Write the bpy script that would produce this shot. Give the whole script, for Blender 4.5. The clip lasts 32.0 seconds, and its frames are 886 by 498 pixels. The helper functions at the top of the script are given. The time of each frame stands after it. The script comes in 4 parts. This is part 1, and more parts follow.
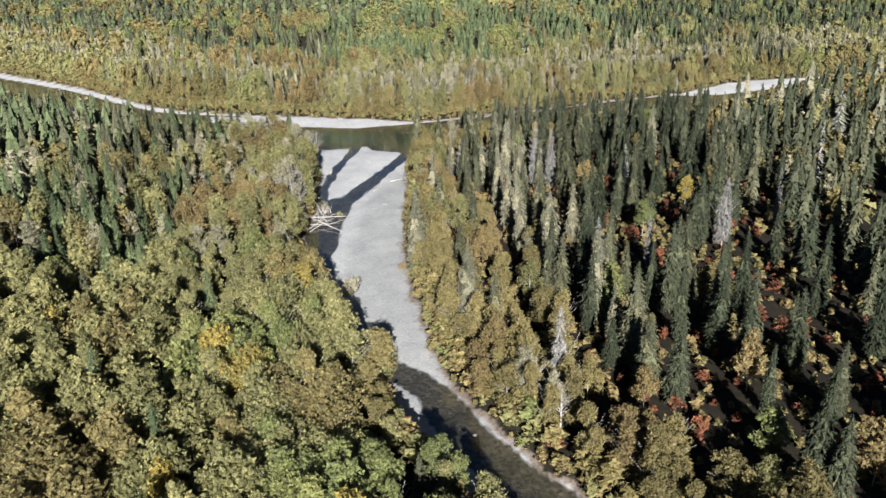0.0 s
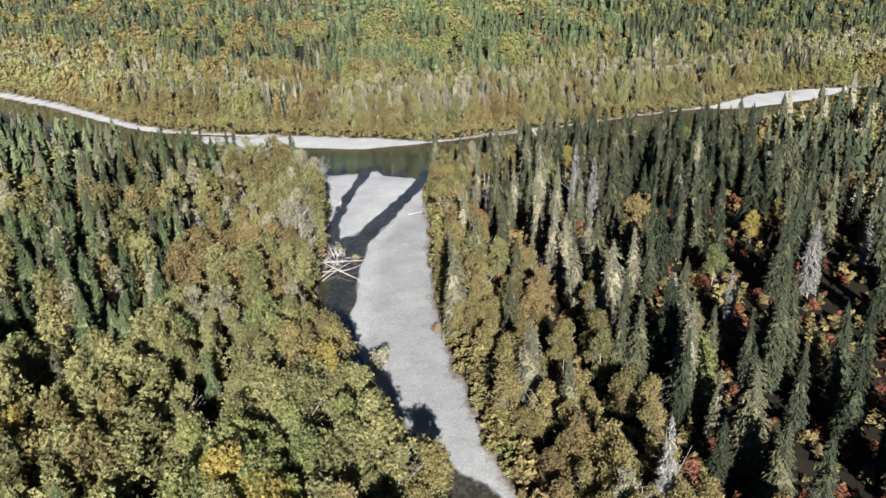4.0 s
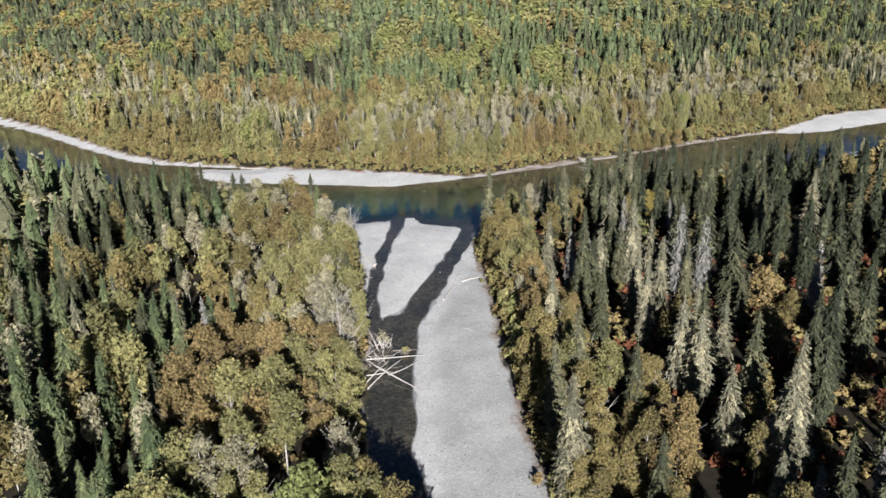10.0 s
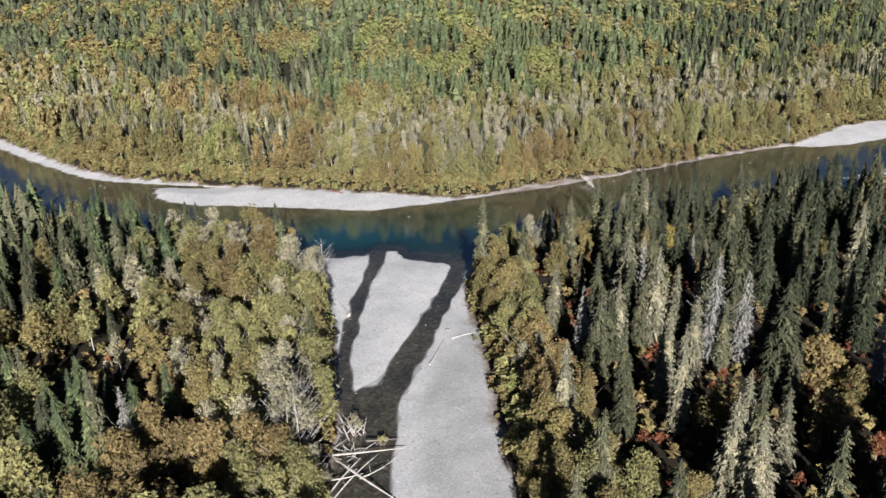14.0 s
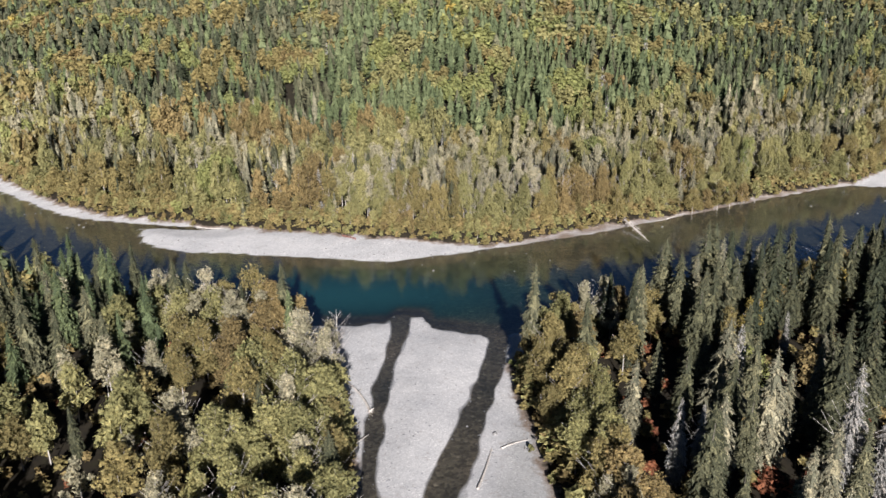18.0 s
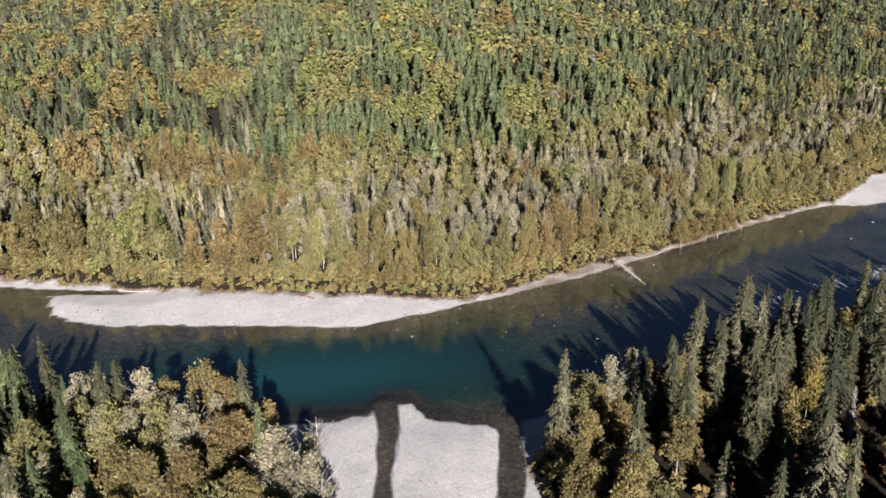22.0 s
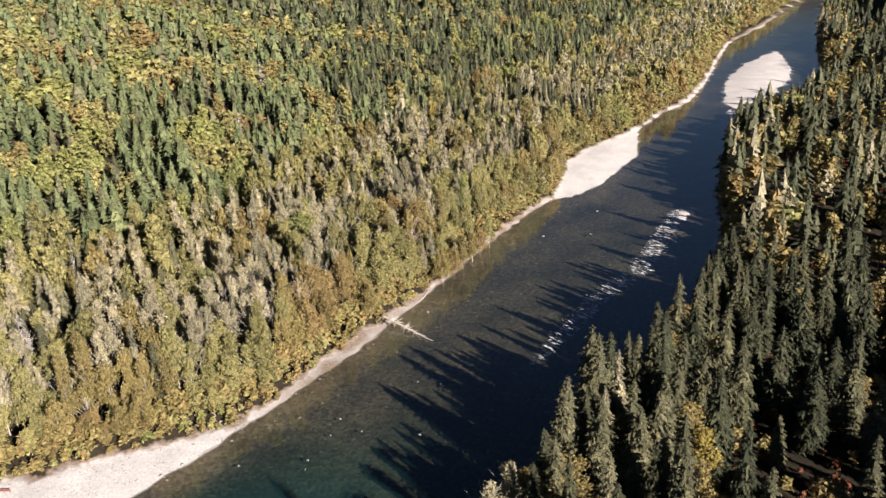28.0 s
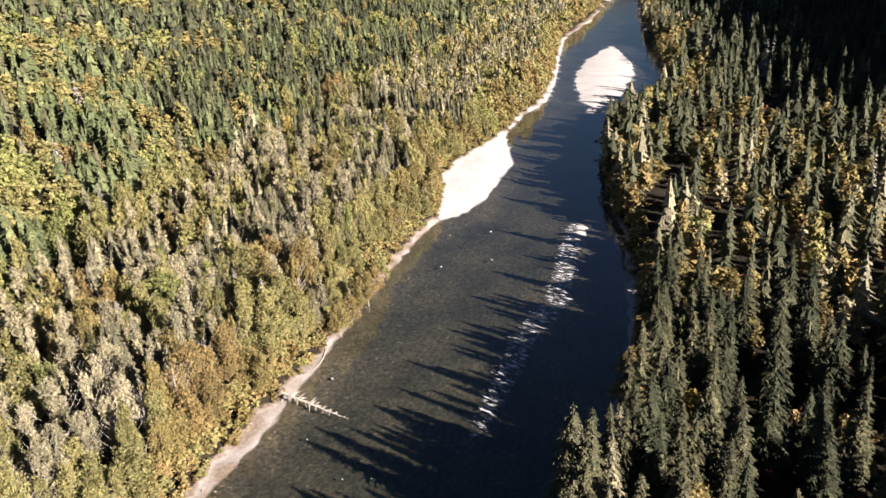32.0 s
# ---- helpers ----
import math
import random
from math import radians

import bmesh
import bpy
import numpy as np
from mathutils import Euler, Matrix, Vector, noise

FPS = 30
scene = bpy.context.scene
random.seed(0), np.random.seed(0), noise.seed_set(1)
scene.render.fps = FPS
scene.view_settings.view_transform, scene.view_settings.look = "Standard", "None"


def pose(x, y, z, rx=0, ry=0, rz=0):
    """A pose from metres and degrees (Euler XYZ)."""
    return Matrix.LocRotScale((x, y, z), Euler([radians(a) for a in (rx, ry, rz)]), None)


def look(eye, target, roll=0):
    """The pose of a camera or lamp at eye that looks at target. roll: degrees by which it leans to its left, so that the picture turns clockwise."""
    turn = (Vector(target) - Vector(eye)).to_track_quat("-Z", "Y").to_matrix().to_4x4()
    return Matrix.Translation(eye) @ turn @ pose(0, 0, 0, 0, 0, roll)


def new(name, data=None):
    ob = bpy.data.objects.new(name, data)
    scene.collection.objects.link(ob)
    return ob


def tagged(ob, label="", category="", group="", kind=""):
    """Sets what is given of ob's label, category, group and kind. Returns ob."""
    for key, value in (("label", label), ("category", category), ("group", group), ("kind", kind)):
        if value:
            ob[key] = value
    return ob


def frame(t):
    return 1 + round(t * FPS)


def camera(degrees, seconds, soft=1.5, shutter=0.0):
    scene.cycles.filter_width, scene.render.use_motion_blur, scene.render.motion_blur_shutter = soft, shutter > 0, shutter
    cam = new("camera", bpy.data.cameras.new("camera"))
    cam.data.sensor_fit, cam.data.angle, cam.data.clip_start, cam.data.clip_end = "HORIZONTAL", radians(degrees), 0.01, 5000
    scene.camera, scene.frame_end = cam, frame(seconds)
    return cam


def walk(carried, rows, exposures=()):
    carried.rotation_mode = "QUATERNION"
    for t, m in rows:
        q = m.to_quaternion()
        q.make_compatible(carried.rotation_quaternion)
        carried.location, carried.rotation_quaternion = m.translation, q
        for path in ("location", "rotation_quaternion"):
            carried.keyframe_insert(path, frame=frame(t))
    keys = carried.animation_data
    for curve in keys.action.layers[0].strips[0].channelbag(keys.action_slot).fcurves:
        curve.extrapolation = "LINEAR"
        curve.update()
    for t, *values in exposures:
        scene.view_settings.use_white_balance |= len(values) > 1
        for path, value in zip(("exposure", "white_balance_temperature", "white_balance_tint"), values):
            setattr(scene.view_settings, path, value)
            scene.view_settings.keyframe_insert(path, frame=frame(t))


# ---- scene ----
import collections

cam = camera(59.3, 32.0)
EXPOSURES = [(0.0, 1.23, 5660, 12), (8.0, 1.15, 5680, 13), (16.0, 1.07, 5740, 16), (23.0, 1.14, 6080, 20), (28.0, 1.48, 6480, 21), (32.0, 1.82, 6560, 22)]
PATH = [
    (0, (3.45, 1.487, 79.724), (3.44, 3.349, 78.994), -1.0),
    (0.5, (1.963, 5.58, 79.756), (1.969, 7.443, 79.028), -1.1),
    (1, (0.464, 9.716, 79.822), (0.479, 11.579, 79.095), -1.1),
    (1.5, (-0.98, 13.87, 79.908), (-0.963, 15.733, 79.181), -1.2),
    (2, (-2.379, 18.07, 80.004), (-2.362, 19.933, 79.278), -1.3),
    (2.5, (-3.727, 22.273, 80.085), (-3.711, 24.137, 79.358), -1.3),
    (3, (-5.047, 26.442, 80.108), (-5.032, 28.306, 79.382), -1.4),
    (3.5, (-6.424, 30.661, 80.098), (-6.409, 32.525, 79.373), -1.3),
    (5.5, (-12.538, 48.553, 79.949), (-12.516, 50.418, 79.227), -1.1),
    (6, (-14.102, 53.091, 79.953), (-14.078, 54.956, 79.231), -1.2),
    (6.5, (-15.681, 57.589, 79.994), (-15.655, 59.454, 79.273), -1.2),
    (7, (-17.209, 62.034, 80.034), (-17.181, 63.899, 79.314), -1.1),
    (7.5, (-18.613, 66.387, 80.068), (-18.584, 68.253, 79.348), -1.1),
    (8, (-19.921, 70.641, 80.091), (-19.892, 72.506, 79.372), -0.9),
    (8.5, (-21.167, 74.811, 80.105), (-21.138, 76.677, 79.386), -1.1),
    (9, (-22.32, 78.92, 80.107), (-22.291, 80.786, 79.389), -1.0),
    (9.5, (-23.353, 82.975, 80.105), (-23.326, 84.842, 79.389), -1.1),
    (10, (-24.165, 87.039, 80.093), (-24.135, 88.906, 79.378), -1.3),
    (10.5, (-24.685, 91.158, 80.093), (-24.652, 93.025, 79.377), -1.3),
    (11, (-24.836, 95.304, 80.112), (-24.796, 97.171, 79.394), -1.4),
    (11.5, (-24.568, 99.402, 80.149), (-24.523, 101.267, 79.427), -1.5),
    (12, (-24.034, 103.522, 80.212), (-23.983, 105.385, 79.486), -1.3),
    (12.5, (-23.446, 107.727, 80.285), (-23.392, 109.588, 79.554), -1.2),
    (13, (-23.018, 112.131, 80.353), (-22.961, 113.992, 79.621), -1.1),
    (13.5, (-22.811, 116.663, 80.384), (-22.752, 118.522, 79.651), -1.0),
    (14, (-22.907, 121.314, 80.408), (-22.847, 123.174, 79.676), -0.9),
    (14.5, (-23.361, 125.839, 80.416), (-23.298, 127.699, 79.685), -0.8),
    (16.5, (-27.359, 143.98, 80.415), (-27.287, 145.845, 79.698), -0.3),
    (17, (-28.553, 148.528, 80.425), (-28.48, 150.396, 79.713), -0.1),
    (17.5, (-29.778, 153.001, 80.477), (-29.705, 154.869, 79.767), -0.1),
    (18, (-31.076, 157.508, 80.549), (-31.003, 159.378, 79.843), -0.1),
    (18.5, (-32.462, 161.944, 80.655), (-32.388, 163.814, 79.95), -0.0),
    (19, (-33.954, 166.51, 80.807), (-33.879, 168.381, 80.105), 0.0),
    (19.5, (-35.397, 170.964, 80.994), (-35.318, 172.835, 80.291), 0.1),
    (20, (-36.894, 175.345, 81.195), (-36.79, 177.215, 80.494), 0.0),
    (20.5, (-38.443, 179.569, 81.406), (-38.292, 181.436, 80.706), -0.1),
    (21, (-40.117, 183.871, 81.621), (-39.918, 185.735, 80.923), -0.2),
    (21.5, (-41.746, 188.112, 81.842), (-41.511, 189.972, 81.143), -0.3),
    (22, (-43.237, 192.347, 82.096), (-42.955, 194.2, 81.399), -0.4),
    (22.5, (-44.386, 196.464, 82.448), (-44.044, 198.307, 81.75), -0.6),
    (23, (-45.326, 200.503, 82.864), (-44.908, 202.331, 82.166), -1.1),
    (23.5, (-46.277, 204.415, 83.254), (-45.789, 206.224, 82.554), -1.4),
    (24, (-47.298, 208.297, 83.564), (-46.729, 210.083, 82.865), -1.8),
    (24.5, (-48.18, 212.12, 83.808), (-47.539, 213.88, 83.107), -2.1),
    (25, (-48.874, 216.082, 83.975), (-48.158, 217.813, 83.274), -2.3),
    (25.5, (-49.504, 220.027, 84.122), (-48.718, 221.727, 83.42), -2.6),
    (26, (-49.963, 224.067, 84.275), (-49.105, 225.73, 83.571), -2.9),
    (26.5, (-50.238, 228.208, 84.421), (-49.314, 229.835, 83.713), -3.2),
    (28.5, (-50.014, 246.083, 85.662), (-48.897, 247.57, 84.928), -3.1),
    (29, (-49.493, 250.487, 85.775), (-48.334, 251.941, 85.037), -3.1),
    (29.5, (-48.671, 254.717, 85.801), (-47.473, 256.135, 85.057), -2.9),
    (30, (-47.602, 258.941, 85.79), (-46.365, 260.324, 85.043), -2.9),
    (30.5, (-46.336, 263.166, 85.748), (-45.064, 264.515, 84.999), -2.9),
    (31, (-44.902, 267.383, 85.702), (-43.59, 268.691, 84.95), -2.9),
    (31.5, (-43.337, 271.499, 85.659), (-41.988, 272.769, 84.905), -3.0),
    (32, (-41.732, 275.554, 85.637), (-40.348, 276.784, 84.88), -3.0),
]
walk(cam, [(t, look(eye, target, roll)) for t, eye, target, roll in PATH], EXPOSURES)

# ---- world, sun ----
SUN_EL, SUN_AZ = 24.0, 176.0          # azimuth clockwise from +y
world = bpy.data.worlds.new("world")
scene.world = world
world.use_nodes = True
wn = world.node_tree
sky = wn.nodes.new("ShaderNodeTexSky")
sky.sky_type, sky.sun_disc = "NISHITA", False
sky.sun_elevation, sky.sun_rotation = radians(SUN_EL), radians(SUN_AZ)
sky.dust_density, sky.ozone_density = 0.3, 5.0
bg = wn.nodes["Background"]
bg.inputs["Strength"].default_value = 0.0125
wn.links.new(sky.outputs[0], bg.inputs["Color"])
sun_data = bpy.data.lights.new("sun", "SUN")
sun_data.energy, sun_data.angle, sun_data.color = 5.0, radians(0.5), (1.0, 0.93, 0.82)
sun = new("sun", sun_data)
az, el = radians(SUN_AZ), radians(SUN_EL)
to_sun = Vector((math.sin(az) * math.cos(el), math.cos(az) * math.cos(el), math.sin(el)))
sun.matrix_world = look(to_sun * 900, (0, 0, 0))
rng = np.random.default_rng(7)


# ---- materials ----
def material(name, rough=0.8):
    m = bpy.data.materials.new(name)
    m.use_nodes = True
    t = m.node_tree
    b = t.nodes["Principled BSDF"]
    b.inputs["Roughness"].default_value = rough
    b.inputs["Specular IOR Level"].default_value = 0.2
    return m, t, b


def ramp(t, fac, stops):
    r = t.nodes.new("ShaderNodeValToRGB")
    e = r.color_ramp.elements
    while len(e) < len(stops):
        e.new(0.5)
    for k, (p, c) in zip(e, stops):
        k.position, k.color = p, (*c, 1)
    t.links.new(fac, r.inputs["Fac"])
    return r.outputs["Color"]


def mixed(t, fac, a, b, blend="MIX"):
    n = t.nodes.new("ShaderNodeMix")
    n.data_type, n.blend_type = "RGBA", blend
    for sock, v in ((n.inputs["Factor"], fac), (n.inputs[6], a), (n.inputs[7], b)):
        if isinstance(v, (int, float)):
            sock.default_value = v
        elif isinstance(v, tuple):
            sock.default_value = (*v, 1)
        else:
            t.links.new(v, sock)
    return n.outputs[2]


def tex_noise(t, scale, detail=4, rough=0.6, vec=None):
    n = t.nodes.new("ShaderNodeTexNoise")
    n.inputs["Scale"].default_value, n.inputs["Detail"].default_value, n.inputs["Roughness"].default_value = scale, detail, rough
    if vec is None:
        vec = t.nodes.new("ShaderNodeNewGeometry").outputs["Position"]
    t.links.new(vec, n.inputs["Vector"])
    return n.outputs["Fac"]


def maths(t, op, a, b=0.0):
    n = t.nodes.new("ShaderNodeMath")
    n.operation = op
    for sock, v in ((n.inputs[0], a), (n.inputs[1], b)):
        if isinstance(v, (int, float)):
            sock.default_value = v
        else:
            t.links.new(v, sock)
    return n.outputs[0]


def bump(t, b, height, strength, distance):
    n = t.nodes.new("ShaderNodeBump")
    n.inputs["Strength"].default_value, n.inputs["Distance"].default_value = strength, distance
    t.links.new(height, n.inputs["Height"])
    t.links.new(n.outputs[0], b.inputs["Normal"])


def foliage(name, dark, mid, light, single, thin, gappy=True, fine=5.0, holes=True):
    """Leaves or needles; each tree has a tone of its own, and each sprig varies round it."""
    m, t, b = material(name, 0.75)
    if single:
        rnd = t.nodes.new("ShaderNodeObjectInfo").outputs["Random"]
    else:
        a = t.nodes.new("ShaderNodeAttribute")
        a.attribute_name = "tone"
        rnd = a.outputs["Fac"]
    rnd = maths(t, "ADD", maths(t, "MULTIPLY", rnd, 0.7 if gappy else 0.55), 0.12 if gappy else 0.27)
    geo = t.nodes.new("ShaderNodeNewGeometry")
    tree = ramp(t, rnd, [(0.0, dark), (0.5, mid), (1.0, light)])
    sprig = ramp(t, geo.outputs["Random Per Island"], [(0.0, (0.50, 0.53, 0.52)), (0.6, (1.0, 1.0, 1.0)), (1.0, (1.50, 1.42, 1.30))] if not holes and gappy else [(0.0, (0.62, 0.65, 0.64)), (0.6, (1.0, 1.0, 1.0)), (1.0, (1.22, 1.18, 1.12))] if gappy else [(0.0, (0.84, 0.85, 0.84)), (1.0, (1.14, 1.12, 1.08))])
    colour = mixed(t, 1.0, tree, sprig, "MULTIPLY")
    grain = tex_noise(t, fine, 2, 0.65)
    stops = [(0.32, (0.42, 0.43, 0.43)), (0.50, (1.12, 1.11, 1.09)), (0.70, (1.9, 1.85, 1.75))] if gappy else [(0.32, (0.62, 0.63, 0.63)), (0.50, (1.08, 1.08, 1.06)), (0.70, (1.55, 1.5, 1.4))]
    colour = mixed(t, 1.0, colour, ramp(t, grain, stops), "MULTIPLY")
    bump(t, b, grain, 0.8, 0.2 if gappy else 0.5)
    t.links.new(colour, b.inputs["Base Color"])
    glow = t.nodes.new("ShaderNodeBsdfTranslucent")
    t.links.new(colour, glow.inputs[0])
    both = t.nodes.new("ShaderNodeMixShader")
    both.inputs[0].default_value = thin
    t.links.new(b.outputs[0], both.inputs[1])
    t.links.new(glow.outputs[0], both.inputs[2])
    if not holes:
        t.links.new(both.outputs[0], t.nodes["Material Output"].inputs["Surface"])
        return m
    # gaps between the leaves of a sprig
    gap = maths(t, "GREATER_THAN", tex_noise(t, 3.6 if gappy else 2.3, 3, 0.7), 0.560 if gappy else 0.585)
    air = t.nodes.new("ShaderNodeBsdfTransparent")
    leaf = t.nodes.new("ShaderNodeMixShader")
    t.links.new(gap, leaf.inputs[0])
    t.links.new(both.outputs[0], leaf.inputs[1])
    t.links.new(air.outputs[0], leaf.inputs[2])
    t.links.new(leaf.outputs[0], t.nodes["Material Output"].inputs["Surface"])
    return m


TONES = {
    "spruce": ((0.042, 0.046, 0.026), (0.088, 0.090, 0.051), (0.164, 0.158, 0.094)),
    "dark": ((0.026, 0.032, 0.018), (0.052, 0.060, 0.034), (0.090, 0.096, 0.056)),
    "tan": ((0.128, 0.123, 0.082), (0.188, 0.178, 0.118), (0.252, 0.235, 0.158)),
    "young": ((0.057, 0.077, 0.037), (0.097, 0.120, 0.056), (0.149, 0.169, 0.081)),
    "olive": ((0.138, 0.134, 0.055), (0.220, 0.208, 0.086), (0.306, 0.280, 0.116)),
    "brown": ((0.136, 0.104, 0.046), (0.206, 0.157, 0.067), (0.280, 0.210, 0.090)),
    "lime": ((0.122, 0.140, 0.052), (0.188, 0.202, 0.072), (0.262, 0.264, 0.092)),
    "gold": ((0.210, 0.172, 0.048), (0.290, 0.230, 0.060), (0.370, 0.285, 0.072)),
    "red": ((0.100, 0.042, 0.024), (0.170, 0.066, 0.034), (0.250, 0.104, 0.050)),
    "pale": ((0.192, 0.180, 0.116), (0.280, 0.258, 0.166), (0.368, 0.334, 0.222)),
    "grey": ((0.200, 0.196, 0.182), (0.280, 0.272, 0.252), (0.370, 0.358, 0.335)),
    "bronze": ((0.128, 0.108, 0.044), (0.202, 0.168, 0.067), (0.280, 0.228, 0.092)),
}
LEAF = {}
for k, v in TONES.items():
    thin = 0.07 if k in ("spruce", "dark", "tan", "young", "grey") else 0.18
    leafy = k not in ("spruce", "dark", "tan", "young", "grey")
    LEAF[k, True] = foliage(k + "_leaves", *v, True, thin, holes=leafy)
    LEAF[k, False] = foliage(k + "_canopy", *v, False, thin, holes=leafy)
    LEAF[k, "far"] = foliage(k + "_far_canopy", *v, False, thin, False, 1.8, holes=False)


def bark(name, a, b_, scale):
    m, t, b = material(name, 0.85)
    f = tex_noise(t, scale, 5)
    t.links.new(ramp(t, f, [(0.3, a), (0.7, b_)]), b.inputs["Base Color"])
    bump(t, b, f, 0.5, 0.02)
    return m


BARK = bark("grey_bark", (0.10, 0.085, 0.07), (0.24, 0.21, 0.18), 3.0)
PALE = bark("pale_bark", (0.23, 0.21, 0.18), (0.50, 0.465, 0.42), 2.0)
DRIFT = bark("bleached_wood", (0.27, 0.245, 0.21), (0.54, 0.50, 0.44), 2.5)


def ground_material():
    """Gravel where the floods keep it bare, leaf litter and moss darkened for tree shade elsewhere; wet stones under
    water.
    """
    m, t, b = material("ground", 0.9)
    geo = t.nodes.new("ShaderNodeNewGeometry")
    pos = geo.outputs["Position"]
    a = t.nodes.new("ShaderNodeAttribute")
    a.attribute_name = "gravel"
    w = t.nodes.new("ShaderNodeAttribute")
    w.attribute_name = "wet"
    vor = t.nodes.new("ShaderNodeTexVoronoi")
    vor.inputs["Scale"].default_value = 4.6
    t.links.new(pos, vor.inputs["Vector"])
    vor2 = t.nodes.new("ShaderNodeTexVoronoi")
    vor2.inputs["Scale"].default_value = 1.7
    t.links.new(pos, vor2.inputs["Vector"])
    sep = t.nodes.new("ShaderNodeSeparateColor")
    t.links.new(vor.outputs["Color"], sep.inputs[0])
    sep2 = t.nodes.new("ShaderNodeSeparateColor")
    t.links.new(vor2.outputs["Color"], sep2.inputs[0])
    stone = ramp(t, sep.outputs[0], [(0.0, (0.375, 0.372, 0.360)), (0.5, (0.440, 0.436, 0.422)), (0.93, (0.490, 0.484, 0.466)), (1.0, (0.62, 0.61, 0.58))])
    patch = ramp(t, tex_noise(t, 0.09, 5, 0.65), [(0.32, (0.90, 0.90, 0.90)), (0.68, (1.17, 1.155, 1.13))])
    stone = mixed(t, 1.0, stone, patch, "MULTIPLY")
    silt = t.nodes.new("ShaderNodeAttribute")
    silt.attribute_name = "silt"
    fine_edge = maths(t, "ADD", silt.outputs["Fac"], maths(t, "MULTIPLY", maths(t, "SUBTRACT", tex_noise(t, 0.22, 5), 0.5), 1.1))
    stone = mixed(t, ramp(t, fine_edge, [(0.20, (0, 0, 0)), (0.90, (1, 1, 1))]), stone, mixed(t, 1.0, stone, (0.79, 0.795, 0.785), "MULTIPLY"))
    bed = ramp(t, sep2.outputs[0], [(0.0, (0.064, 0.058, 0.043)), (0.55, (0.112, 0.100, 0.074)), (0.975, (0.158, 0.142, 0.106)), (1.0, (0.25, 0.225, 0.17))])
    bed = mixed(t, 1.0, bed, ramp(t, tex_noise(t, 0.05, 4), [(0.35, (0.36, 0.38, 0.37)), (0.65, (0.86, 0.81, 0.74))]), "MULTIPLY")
    # litter and moss, with the trees' shade put into the near-black colour
    shaded_floor = ramp(t, tex_noise(t, 0.5, 6, 0.7), [(0.3, (0.011, 0.010, 0.007)), (0.55, (0.024, 0.019, 0.011)), (0.75, (0.028, 0.028, 0.012))])
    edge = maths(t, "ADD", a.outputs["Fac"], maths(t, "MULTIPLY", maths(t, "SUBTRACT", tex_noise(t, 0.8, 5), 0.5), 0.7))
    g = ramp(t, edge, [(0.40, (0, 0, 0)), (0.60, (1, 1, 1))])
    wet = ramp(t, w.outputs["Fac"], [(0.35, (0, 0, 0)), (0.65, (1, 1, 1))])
    earth = ramp(t, tex_noise(t, 1.4, 5, 0.7), [(0.3, (0.12, 0.09, 0.065)), (0.7, (0.28, 0.225, 0.175))])
    margin = ramp(t, edge, [(0.66, (1, 1, 1)), (0.95, (0, 0, 0))])
    bank = t.nodes.new("ShaderNodeAttribute")
    bank.attribute_name = "bank"
    margin = maths(t, "MAXIMUM", margin, bank.outputs["Fac"])
    col = mixed(t, wet, mixed(t, g, shaded_floor, mixed(t, margin, stone, earth)), bed)
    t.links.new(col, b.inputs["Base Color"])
    bump(t, b, vor.outputs["Distance"], 0.35, 0.05)
    return m


